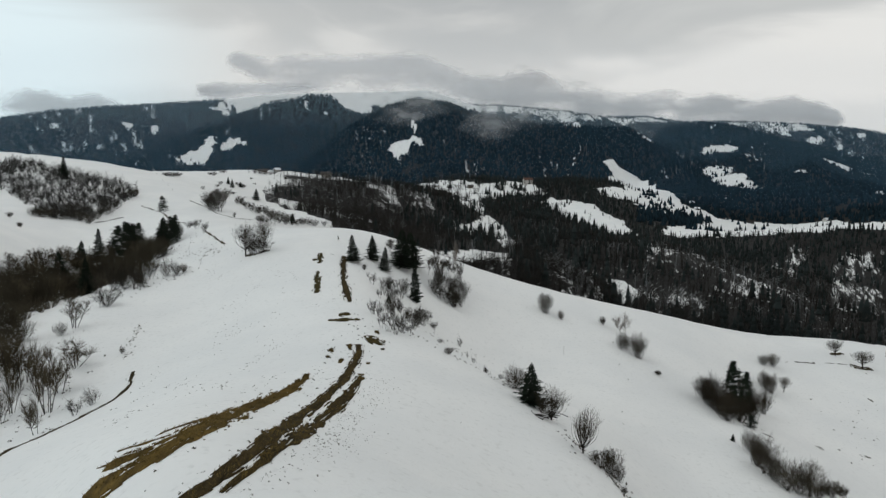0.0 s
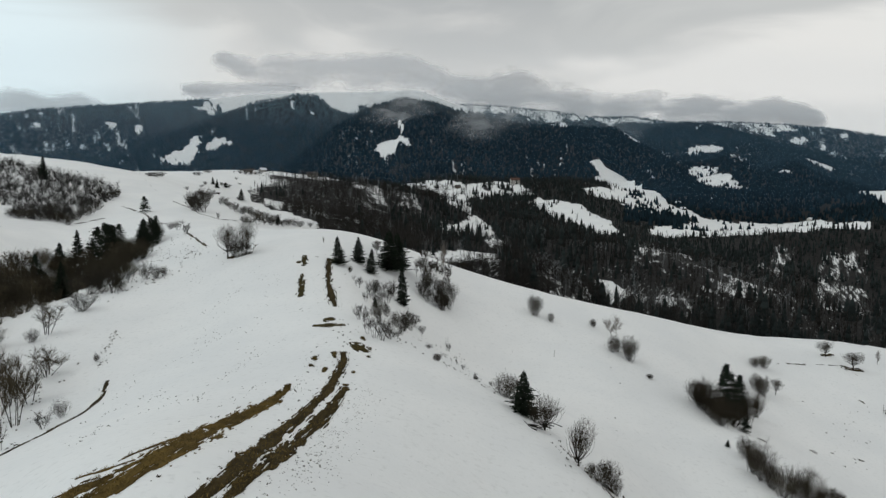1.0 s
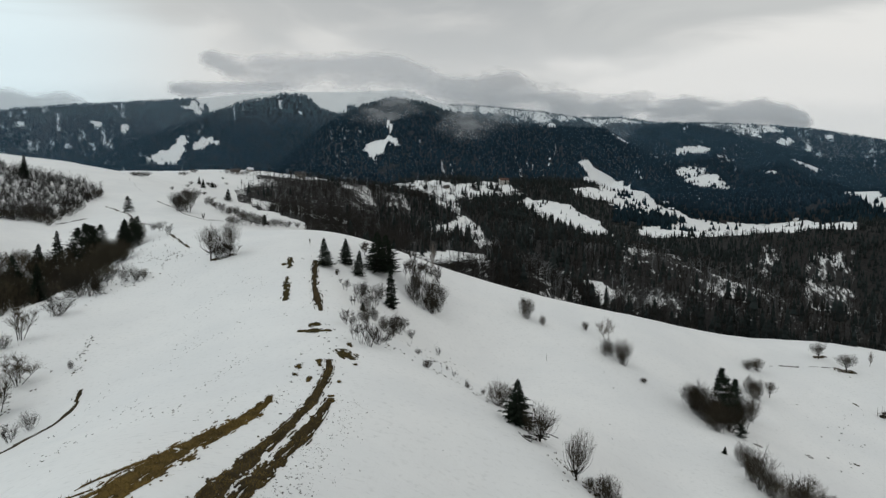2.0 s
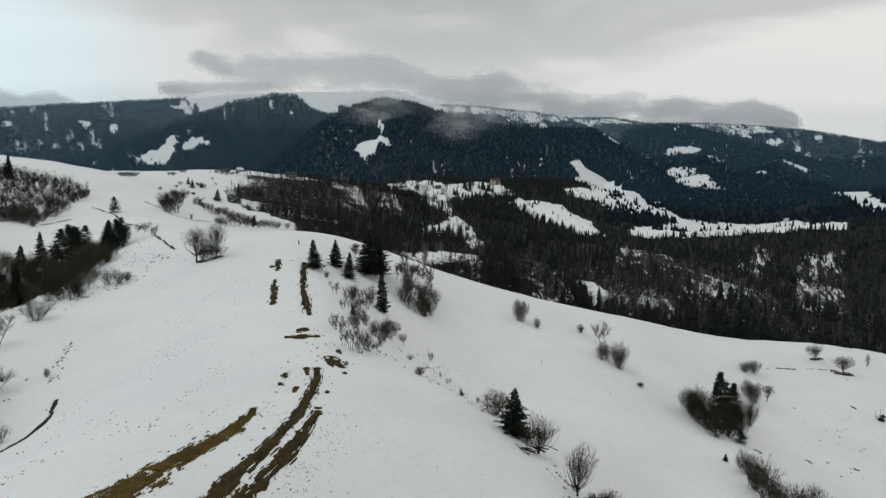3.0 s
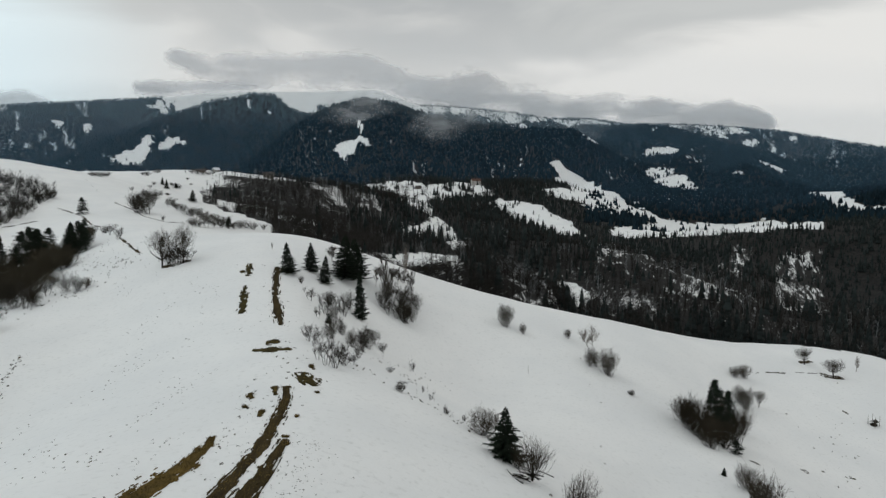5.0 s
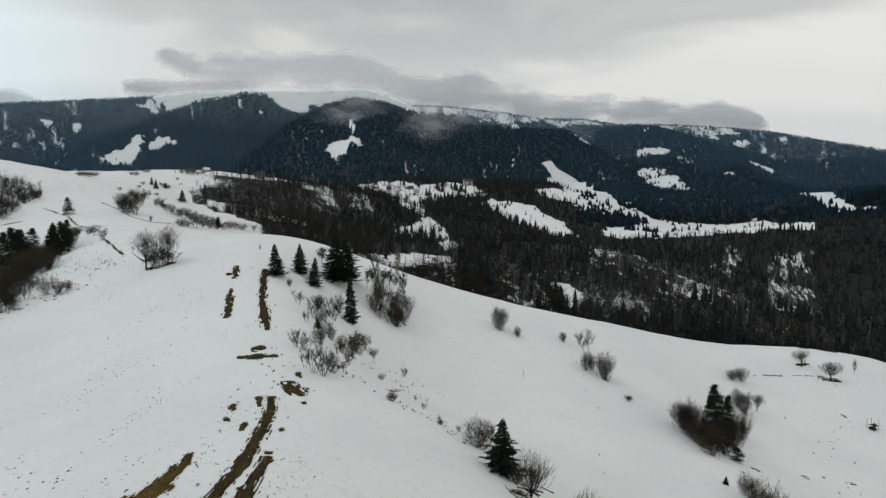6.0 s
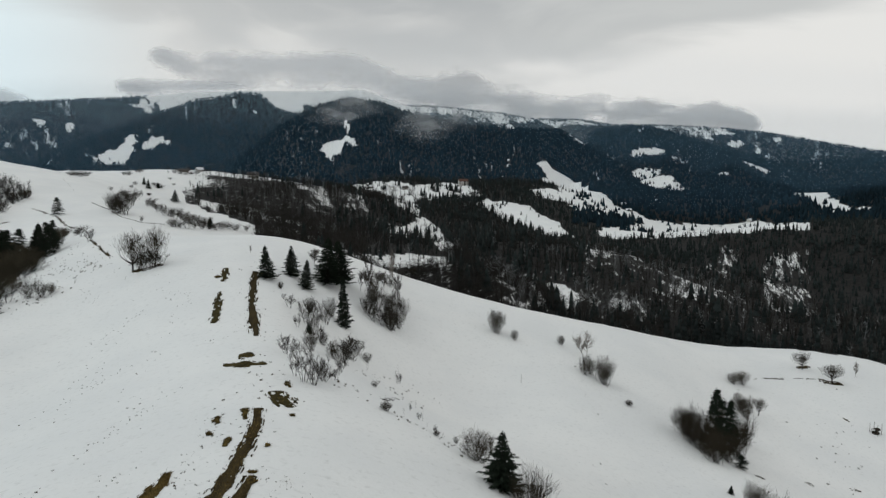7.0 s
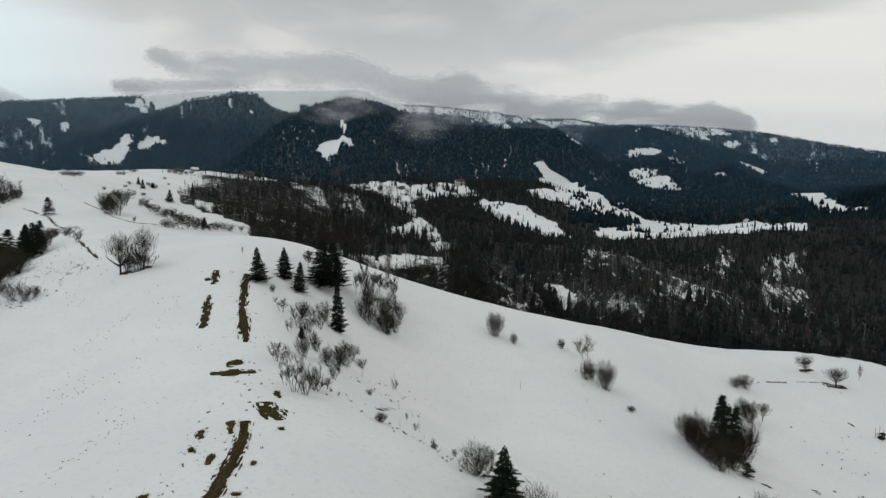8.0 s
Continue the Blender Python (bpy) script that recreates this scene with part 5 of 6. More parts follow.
TREE_MODELS = [bare_tree_model(300 + 7 * k, (0.22, 0.28, 0.18, 0.34, 0.25)[k], (22, 26, 30, 20, 26)[k]) for k in range(5)]
CLUMP_MODELS = [clump_model(800 + 7 * k, (4, 5, 6, 3, 5)[k], (9, 10, 8, 12, 11)[k], 14, None, 0.75) for k in range(5)]
FULL_CLUMP_MODELS = [clump_model(850 + 7 * k, (4, 5, 3)[k], (13, 12, 16)[k], 17, (BARK, PALE_TWIGS), 0.72) for k in range(3)]
SMALL_TREE_MODELS = [vase_tree_model(400 + 7 * k, (0.16, 0.20, 0.12)[k], (34, 30, 38)[k]) for k in range(3)]
BIRCH_MODELS = [clump_model(450 + 7 * k, 2, 18, 12, (BIRCH_BARK, BIRCH_TWIGS)) for k in range(2)]
ORCHARD_MODELS = [vase_tree_model(480 + 7 * k, 0.30, 26) for k in range(3)]
WEED_MODELS = [clump_model(900 + 7 * k, (3, 4, 2)[k], 4, 2, (LOOSE_TWIGS, LOOSE_TWIGS)) for k in range(3)]
SPRUCE_MODELS = [spruce_model(500 + 7 * k, (17, 19, 16, 21, 18)[k]) for k in range(5)]
PINE_MODELS = [pine_model(600 + 7 * k) for k in range(3)]
plant_rng = np.random.default_rng(77)


def grow(name, models, rows, label, category, group):
    """Plants one thing per row, each with its woody part and its fine part."""
    for x, y, height, width in rows:
        wood, fine = models[int(plant_rng.integers(len(models)))]
        base = new(name)
        base.empty_display_size = 0.3
        part("trunk", wood, base)
        part("crown", fine, base)
        lean = plant_rng.normal(size=2) * 2.0
        turn = pose(x, y, float(ground_z(x, y)) - 0.03, lean[0], lean[1], float(plant_rng.uniform(0, 360)))
        base.matrix_basis = turn @ Matrix.Diagonal((width, width, height, 1))
        tagged(base, label, category, group)


grow("spruce", SPRUCE_MODELS, ROAD_SPRUCES, "dark green young spruce standing in snow beside the track", "spruce tree", "spruces beside the track")
grow("spruce", SPRUCE_MODELS, SLOPE_SPRUCES, "small dark spruce among bare shrubs on the snowy slope", "spruce tree", "spruces on the slope")
grow("spruce", SPRUCE_MODELS, WEST_SPRUCES, "tall dark spruce above a snowy hedge line", "spruce tree", "spruces in the hedges")
grow("pine", PINE_MODELS, PINES + CLUSTER_PINES, "broad dark conifer with a dense rounded crown", "conifer tree", "broad conifers")
grow("shrub", CLUMP_MODELS + SHRUB_MODELS[:2], CLUMP_SHRUBS, "dense dark leafless shrub in a clump on the bank", "shrub", "shrubs beside the track")
grow("shrub", LOOSE_SHRUB_MODELS + SHRUB_MODELS[:2], RIM_SHRUBS, "grey leafless bush at the rim of a hillside wood", "shrub", "bushes at the wood rim")
grow("bare_tree", TREE_MODELS, ROAD_TREES, "slender leafless tree in a loose clump beside the track", "tree", "trees beside the track")
grow("shrub", CLUMP_MODELS + LOOSE_SHRUB_MODELS[:2], BANK_SHRUBS + LOW_BANK_SHRUBS, "low leafless brush growing along the snowy bank", "shrub", "brush on the bank")
grow("shrub", CLUMP_MODELS + SHRUB_MODELS[:1], ROAD_SHRUBS, "leafless grey-brown shrub in the snow beside the track", "shrub", "shrubs beside the track")
grow("shrub", SHRUB_MODELS, SLOPE_SHRUBS, "leafless brown shrub standing on the open snowy slope", "shrub", "shrubs on the slope")
grow("shrub", SHRUB_MODELS, CLUSTER_SHRUBS, "tall dense brown leafless shrub in a clump round dark conifers", "shrub", "shrub clump")
grow("shrub", SHRUB_MODELS[:3] + THICKET_MODELS, [(x, y, h * k, w * k) for (x, y, h, w), k in zip(LOWER_SHRUBS, itertools.cycle((1.15, 0.95, 1.25, 0.9)))], "dense leafless brown shrub in a row down the snowy slope", "shrub", "shrub row")
grow("shrub", CLUMP_MODELS + LOOSE_SHRUB_MODELS + SHRUB_MODELS[:2], HEDGE_SHRUBS + UPPER_HEDGE_SHRUBS, "low leafless shrub of a hedge on the snowy hillside", "shrub", "hedge shrubs")
grow("shrub", LOOSE_SHRUB_MODELS, KNOLL_SHRUBS, "small leafless bush on the snowy farm knoll", "shrub", "bushes on the knoll")
grow("weed", WEED_MODELS, WEEDS, "thin dry weed stalks poking through the snow", "weed", "dry weeds")
grow("shrub", CLUMP_MODELS + LOOSE_SHRUB_MODELS + SHRUB_MODELS[:2], [(x, y, h * k, w * k) for (x, y, h, w), k in zip(FIELD_SHRUBS, itertools.cycle((1.0, 0.6, 0.85, 0.5)))], "leafless brown hedge shrub between snowy fields", "shrub", "field hedge shrubs")
grow("shrub", THICKET_MODELS + FULL_CLUMP_MODELS[:1], [(x, y, 0.85 * h, w) for x, y, h, w in RAVINE_SHRUBS + UPPER_RAVINE_SHRUBS + HOLLOW_SHRUBS], "tall dense leafless thicket shrub in the snowy hollow", "shrub", "thicket in the hollow")
grow("bare_tree", SMALL_TREE_MODELS, SMALL_TREES[:1] + CROOKED_TREE[1:], "small leafless tree with a rounded crown in snow", "tree", "small trees")
grow("bare_tree", ORCHARD_MODELS, SMALL_TREES[1:3] + CROOKED_TREE[:1], "small spreading leafless tree with a short dark trunk", "tree", "spreading trees")
grow("bare_tree", SMALL_TREE_MODELS, SMALL_TREES[5:], "spreading leafless tree with several trunks on the snowy brow", "tree", "trees on the brow")
grow("birch", BIRCH_MODELS, SMALL_TREES[3:5] + EAST_SHRUBS, "slender pale leafless birch on the snowy slope", "birch tree", "birches")
grow("bare_tree", FULL_CLUMP_MODELS, [(x, y, h, 1.2 * w) for x, y, h, w in HEDGE_TREES], "leafless grey-brown tree on the snowy bank", "tree", "trees on the bank")


# ---- bare strips in the snow ----
STUBBLE = []


def melted_strip(name, rows, label, mat, ragged=0.45, gaps=0.25, seed=0, blades=0, tongues=1.0):
    """A strip of bare ground that follows the slope, with torn edges and islands of snow."""
    pts = np.array(rows, float)
    length = np.concatenate([[0], np.cumsum(np.hypot(*np.diff(pts[:, :2], axis=0).T))])
    step = max(0.06 if length[-1] < 5 else 0.09, length[-1] / 420)
    far = float(np.hypot(pts[:, 0], pts[:, 1]).mean()) > 120
    s = np.arange(0, length[-1], step * 2 if far else step)
    smooth = lambda c: np.convolve(np.pad(np.interp(s, length, c), 8, mode="edge"), np.ones(17) / 17, "valid")
    cx, cy, half = smooth(pts[:, 0]), smooth(pts[:, 1]), smooth(pts[:, 2])
    tx, ty = np.gradient(cx), np.gradient(cy)
    norm = np.hypot(tx, ty) + 1e-9
    nx, ny = -ty / norm, tx / norm
    across = np.linspace(-3.0, 3.0, 41 if far else 91)
    x = cx[:, None] + nx[:, None] * across * half[:, None]
    y = cy[:, None] + ny[:, None] * across * half[:, None]
    along, side = np.broadcast_to(s[:, None], x.shape), across[None, :] * half[:, None]
    lively = 0.42 if length[-1] > 15 else 1.1 if length[-1] > 5 else 2.2
    long = length[-1] > 5
    rag = (fractal(along * lively + seed * 7, side * 2.6, 61 + seed, 4) - 0.5) * 2.4 * ragged
    fine = (fractal(along * (0.9 if long else 4.0), side * 8.0, 71 + seed, 4) - 0.5) * (1.7 if long else 0.8)
    away = np.abs(across)[None, :]
    bare = away + rag + fine < 0.95
    # snow left lying in narrow streaks, and thin tongues of bare ground beyond the rim
    bare &= fractal(along * 0.33, side * 4.6 + 50, 81 + seed, 4) < 1.02 - gaps
    bare |= (away > 0.7) & (away < 1.0 + 2.0 * tongues) & (fractal(along * (0.30 if long else 1.0) + 30, side * 7.5, 111 + seed, 4) > 0.64 - 0.055 * tongues + 0.075 * away + np.where(across > 0, 0.09, 0.0)[None, :])
    ends = np.minimum(s, s[-1] - s)
    bare &= (ends[:, None] > 0.5 * np.abs(across)[None, :] * half[:, None])
    z = ground_z(x, y) + 0.025 + 0.05 * fractal(x * 2.5, y * 2.5, 5, 2)
    cols = x.shape[1]
    v = np.stack([x, y, z], -1).reshape(-1, 3)
    i, j = np.nonzero(bare[:-1, :-1] & bare[1:, :-1] & bare[:-1, 1:] & bare[1:, 1:])
    a = i * cols + j
    f = np.concatenate([np.stack([a, a + 1, a + cols + 1], 1), np.stack([a, a + cols + 1, a + cols], 1)])
    used, f = np.unique(f, return_inverse=True)
    v, f = v[used], f.reshape(-1, 3)
    drop = v - [0, 0, 0.3]
    n = len(v)
    edges = np.concatenate([f[:, [0, 1]], f[:, [1, 2]], f[:, [2, 0]]])
    key = np.sort(edges, 1)
    _, first, counts = np.unique(key, axis=0, return_index=True, return_counts=True)
    rim = edges[first[counts == 1]]
    skirt = np.concatenate([np.stack([rim[:, 1], rim[:, 0], rim[:, 0] + n], 1), np.stack([rim[:, 1], rim[:, 0] + n, rim[:, 1] + n], 1)])
    if blades:
        STUBBLE.append((v[f].mean(axis=1), blades))
    ob = new(name, triangle_mesh(name, np.concatenate([v, drop]), np.concatenate([f, skirt]), mat))
    ob.data.shade_smooth()
    return tagged(ob, label, "bare ground", kind="structure")


RUT = "muddy wheel rut melted out of the snow"
GRASS = "strip of brown dead grass melted out of the snow"
BROWN_GRASS = material("brown_dead_grass", (0.150, 0.099, 0.028), 0.95, second=(0.070, 0.048, 0.019), vary=0.45, scale=0.9, bump=0.8, fine=7, stretch=(1.8, 0.3, 1.0))
PATCH_GRASS = material("olive_dead_grass", (0.060, 0.048, 0.018), 0.95, second=(0.032, 0.027, 0.012), vary=0.45, scale=1.0, bump=0.8, fine=7)
RUT_EARTH = material("brown_rut_earth", (0.060, 0.043, 0.019), 0.9, second=(0.026, 0.020, 0.010), vary=0.45, scale=0.9, bump=0.8, fine=6, stretch=(1.8, 0.22, 1.0))
melted_strip("grass_strip", BROWN_BANK, GRASS, BROWN_GRASS, 0.5, 0.28, 1, 5200, 1.4)
melted_strip("grass_strip", NORTH_FINGER, GRASS, BROWN_GRASS, 0.8, 0.4, 2, 500)
for number, rows in enumerate(THIN_FINGERS):
    melted_strip("grass_strip", rows, "thin streak of brown grass beside the bare bank", BROWN_GRASS, 0.9, 0.25, 70 + number, 60, 0.6)
melted_strip("track_rut", [(x, y, h * float(np.interp(y, [34, 42, 50, 66], [0.74, 0.64, 0.82, 1.15]))) for x, y, h in WEST_RUT], RUT, RUT_EARTH, 0.4, 0.2, 3, 2600, 0.1)
melted_strip("track_rut", [(x, y, h * float(np.interp(y, [40, 48], [0.64, 0.98]))) for x, y, h in EAST_RUT], RUT, MUD, 0.6, 0.25, 4, 1800, 0.2)
melted_strip("track_rut", [(x, y, 1.05 * h) for x, y, h in UPPER_RUT], RUT, MUD, 0.55, 0.2, 5)
melted_strip("grass_patch", TRACK_PATCH, "ragged patch of brown grass showing through the snow", PATCH_GRASS, 0.75, 0.04, 39, 260, 0.0)
for number, rows in enumerate((CROSS_STREAK, CROSS_STREAK_LOW, UPPER_SCAR, UPPER_SCAR_ARM, MIDDLE_SCAR, SPRUCE_FOOT, *SIDE_PATCHES)):
    melted_strip("grass_patch", [(x, y, (0.85 if rows in (UPPER_SCAR, MIDDLE_SCAR, UPPER_SCAR_ARM) else 1.15) * h) for x, y, h in rows], "patch of brown grass showing through the snow", PATCH_GRASS, 1.15, 0.10, 40 + number, 160, 0.15)
for number, rows in enumerate((CONTOUR_PATH, TREE_PAIR_SHADOW, FIELD_TERRACE, UPPER_TERRACE, LOW_TERRACE, DITCH, HILL_PATH, EAST_TERRACE, TREE_FOOT, UPPER_TREE_FOOT, *EARTH_BANKS)):
    melted_strip("dark_strip", rows, "dark strip on the snow, bare bank edge and tree-pair shadow alike", MUD, 0.7, 0.60 if rows in (EAST_TERRACE, HILL_PATH) else 0.15 if rows is CONTOUR_PATH else 0.4, 20 + number)



def stubble():
    """Matted blades of last year's grass on the bare strips."""
    rng = np.random.default_rng(53)
    v, f = [], []
    for middles, count in STUBBLE:
        p = middles[rng.integers(0, len(middles), count)] + rng.normal(size=(count, 3)) * (0.05, 0.05, 0.0)
        lean = rng.normal(size=(count, 3)) * (0.10, 0.12, 0.0)
        tip = p + lean + np.stack([0 * p[:, 0], 0 * p[:, 0], rng.uniform(0.05, 0.15, count)], 1)
        side = np.stack([lean[:, 1], -lean[:, 0], 0 * p[:, 0]], 1)
        side = side / (np.linalg.norm(side, axis=1)[:, None] + 1e-9) * rng.uniform(0.012, 0.03, (count, 1))
        v.append(np.stack([p - side, p + side, tip], 1).reshape(-1, 3))
        base = sum(len(q) for q in v[:-1])
        f.append(np.arange(count * 3).reshape(-1, 3) + base)
    ob = new("dead_grass", triangle_mesh("dead_grass", np.concatenate(v), np.concatenate(f), STRAW))
    tagged(ob, "matted brown blades of dead grass on the bare strips", "grass", kind="stuff")


STRAW = material("dead_straw", (0.170, 0.116, 0.036), 0.95, vary=0.4, scale=0.7, island=0.9, second=(0.075, 0.055, 0.022))
stubble()

# ---- small tufts, clods and dark footprint marks on the snow ----
def tufts():
    rng = np.random.default_rng(31)
    xs, ys, size = [], [], []

    def along(rows, count, near, far, grow_by=1.0):
        pts = np.array(rows)[:, :2]
        k = rng.integers(0, len(pts) - 1, count)
        p = pts[k] + (pts[k + 1] - pts[k]) * rng.uniform(size=(count, 1))
        d = rng.normal(size=(count, 2)) * rng.uniform(near, far, (count, 1))
        xs.extend(p[:, 0] + d[:, 0])
        ys.extend(p[:, 1] + d[:, 1])
        size.extend(rng.uniform(0.05, 0.2, count) * grow_by)

    along([(x + 1.2, y) for x, y, _ in EAST_RUT], 200, 0.3, 1.2, 0.6)
    along([(x + 2.2, y) for x, y, _ in EAST_RUT[:6]], 420, 0.4, 1.3, 0.55)
    along([(x - 0.8, y) for x, y, _ in WEST_RUT], 60, 0.4, 1.0, 0.8)
    along(BROWN_BANK, 90, 0.8, 2.0)
    along([(-13.5, 76), (-12.4, 70), (-12.6, 62)], 80, 0.4, 1.2, 0.7)
    along(UPPER_RUT, 50, 0.5, 1.5)
    along([(-12, 92), (-10, 70)], 60, 0.6, 2.4, 1.3)
    along([(-5, 92), (0, 86), (6, 82), (9, 78)], 50, 0.4, 1.0, 1.2)
    along([(12, 66), (17, 58), (20, 52)], 110, 0.3, 0.9, 1.4)
    along([(0, 105), (6, 118), (-2, 100)], 60, 1.0, 3.5, 1.3)
    along(HEDGE_SHRUBS[5:15], 110, 1.0, 5.0, 1.7)
    along([(-62, 150), (-50, 146), (-70, 165)], 150, 1.0, 6.0, 1.5)
    along([(-45, 92), (-48, 100), (-50, 108)], 60, 0.2, 0.5, 1.3)
    along(HEDGE_TREES[:8], 120, 1.0, 3.0, 1.5)
    along(SLOPE_SHRUBS[:8], 60, 0.5, 1.4, 1.5)
    along([(100, 150), (90, 140), (80, 120)], 30, 2.0, 6.0, 1.8)
    xs.extend(rng.uniform(-40, 30, 90))
    ys.extend(rng.uniform(35, 150, 90))
    size.extend(rng.uniform(0.04, 0.12, 90))
    # animal tracks: dark mud-coloured tufts imitate the shaded dents
    for x0, y0, x1, y1 in ((-36, 120, -30, 84), (-32, 128, -24, 88), (-30, 100, -36, 76), (-28, 70, -22, 62), (-25, 88, -20, 70)):
        n = 28
        t = np.sort(rng.uniform(size=n))
        sway = np.sin(t * 5 + x0) * 1.6
        xs.extend(x0 + (x1 - x0) * t + sway + rng.normal(size=n) * 0.5)
        ys.extend(y0 + (y1 - y0) * t + rng.normal(size=n) * 0.9)
        size.extend(rng.uniform(0.07, 0.16, n))
    # further print trails, again dark tufts in place of shaded dents
    for x0, y0 in ((-30, 58), (-26, 50), (-34, 66), (-22, 78), (-30, 92), (-38, 110), (-20, 100), (-44, 128), (-26, 116), (-18, 58)):
        n = 20
        turn = rng.uniform(0.5, 2.2)
        t = np.linspace(0, 9, n)
        xs.extend(x0 + t * math.cos(turn) + rng.normal(size=n) * 0.5)
        ys.extend(y0 + t * math.sin(turn) + rng.normal(size=n) * 0.8)
        size.extend(rng.uniform(0.06, 0.14, n))
    x, y, size = np.array(xs), np.array(ys), np.array(size)
    z = ground_z(x, y)
    v, f = [], []
    for k in range(len(x)):
        for _ in range(5):
            a, r = rng.uniform(0, 2 * math.pi), size[k] * 0.75
            b = a + rng.uniform(0.6, 1.6)
            n = len(v)
            v += [(x[k] + r * math.cos(a), y[k] + 1.5 * r * math.sin(a), z[k] - 0.03), (x[k] + r * math.cos(b), y[k] + 1.5 * r * math.sin(b), z[k] - 0.03),
                  (x[k] + r * rng.normal() * 0.6, y[k] + r * rng.normal() * 0.6, z[k] + r * rng.uniform(0.3, 0.9))]
            f.append((n, n + 1, n + 2))
    ob = new("tufts_and_prints", triangle_mesh("tufts_and_prints", v, f, MUD))
    tagged(ob, "dark tufts of dead grass, clods and dark marks imitating footprints in snow", "grass", kind="stuff")


tufts()


# ---- clouds and haze over the mountain ----
def cloud_sheet(name, r, bottom, top, mat, label, bulge=60.0, soft_ends=4.0):
    """A thin curved sheet of cloud or haze, an arc round the camera's start: its lower and upper edge by bearing, in
    metres of height.
    """
    b0, b1 = bottom[0][0], bottom[-1][0]
    turns, rise = np.linspace(b0, b1, 140), np.linspace(0, 1, 26)
    low = np.interp(turns, *zip(*bottom))
    high = np.interp(turns, *zip(*top))
    a, v = np.meshgrid(np.radians(turns), rise)
    body = np.sin(np.pi * v) * np.clip(np.minimum(turns - b0, b1 - turns) / soft_ends, 0, 1)
    dist = r - bulge * np.sin(np.pi * v)
    z = low + (high - low) * v
    verts = np.stack([dist * np.sin(a), dist * np.cos(a), z], -1).reshape(-1, 3)
    n = len(turns)
    i, j = np.meshgrid(np.arange(len(rise) - 1), np.arange(n - 1), indexing="ij")
    k = (i * n + j).ravel()
    faces = np.concatenate([np.stack([k, k + 1, k + n + 1], 1), np.stack([k, k + n + 1, k + n], 1)])
    mesh = triangle_mesh(name, verts, faces, mat)
    mesh.shade_smooth()
    att = mesh.attributes.new("body", "FLOAT", "POINT")
    att.data.foreach_set("value", body.astype(np.float32).ravel())
    return tagged(new(name, mesh), label, "cloud", kind="stuff")


CLOUD_TOP = [(-18.5, 626), (-17.9, 661), (-16.8, 685), (-15.9, 668), (-14.4, 662), (-12.1, 689), (-8.8, 701), (-6.4, 705), (-4.3, 723), (-3.1, 740), (-1.5, 698), (0.8, 651), (3.2, 626), (4.9, 607), (5.6, 643), (7.0, 649), (8.5, 631), (10.3, 568), (12.7, 538), (15.0, 512), (17.2, 499), (18.9, 517), (21.5, 496), (24.4, 467), (26.4, 448), (27.9, 451), (29.4, 431), (30.5, 390), (31.5, 343)]
CLOUD_BASE = [(-18.5, 572), (-16.2, 515), (-13.5, 493), (-10.7, 479), (-4.1, 472), (-0.7, 474), (3.2, 361), (10.4, 329), (15.0, 307), (19.5, 289), (23.7, 275), (27.6, 265), (31.5, 268)]
GREY_BANK = "grey cloud bank lying along the mountain crest"
cloud_sheet("cloud_bank", 3200, CLOUD_BASE, CLOUD_TOP, CLOUD, GREY_BANK, soft_ends=1.0)
cloud_sheet("cloud_bank", 3230, [(-21.2, 454), (-20.2, 427), (-17.1, 434), (-10.7, 477)], [(-21.2, 504), (-20.1, 530), (-17.1, 539), (-10.7, 562)], CLOUD, GREY_BANK, soft_ends=1.2)
cloud_sheet("cloud_bank", 3400, [(-35.7, 284), (-33.0, 305), (-29.4, 340), (-24.0, 395)], [(-35.5, 488), (-32.8, 501), (-30.8, 499), (-29.3, 477), (-27.4, 498), (-25.7, 461), (-23.9, 447)], LOW_CLOUD, "soft pale grey cloud low behind the western ridge")
cloud_sheet("mist", 1840, [(-7.1, 182), (-4.1, 174), (-1.2, 183), (1.8, 191)], [(-7.1, 307), (-4.1, 325), (-1.2, 318), (1.8, 286)], WISP, "thin mist drifting across the wooded mountain top", 30.0)
cloud_sheet("mist", 1830, [(0.3, 151), (3.2, 143), (5.7, 158), (10.1, 164)], [(0.3, 300), (3.2, 308), (5.7, 283), (10.1, 257)], WISP, "thin mist drifting across the wooded mountain top", 30.0)
cloud_sheet("mist", 2420, [(12.4, 158), (15.2, 126), (17.9, 135), (20.1, 163)], [(12.4, 321), (15.2, 307), (17.9, 283), (20.1, 251)], WISP, "thin mist drifting across the wooded mountain top", 30.0)
# three tinted sheets stand in for haze and set the ridges apart
cloud_sheet("haze", 1345, [(-40.3, -48), (-22.6, -62), (0.0, -46), (23.9, -61), (43.8, -44)], [(-40.3, 270), (-22.6, 354), (0.0, 394), (23.9, 319), (43.8, 240)], HAZE, "thin blue-tinted sheet imitating haze in front of the mountain", 20.0)
cloud_sheet("haze", 2185, [(-40.3, -90), (-22.6, -114), (0.0, -87), (23.9, -112), (43.8, -84)], [(-40.3, 294), (-22.6, 388), (0.0, 433), (23.9, 349), (43.8, 260)], FAR_HAZE, "thin blue-tinted sheet imitating haze in front of the mountain", 20.0)
cloud_sheet("haze", 2690, [(-40.3, -116), (-22.6, -145), (0.0, -112), (23.9, -143), (43.8, -109)], [(-40.3, 354), (-22.6, 469), (0.0, 522), (23.9, 421), (43.8, 312)], FAR_HAZE, "thin blue-tinted sheet imitating haze in front of the mountain", 20.0)


# ---- houses on the far slopes and small things near by ----
PLASTER = material("pale_plaster", (0.55, 0.53, 0.49), 0.9, vary=0.15, scale=0.8)
GREY_PLASTER = material("grey_plaster", (0.34, 0.32, 0.29), 0.9, vary=0.2, scale=0.8)
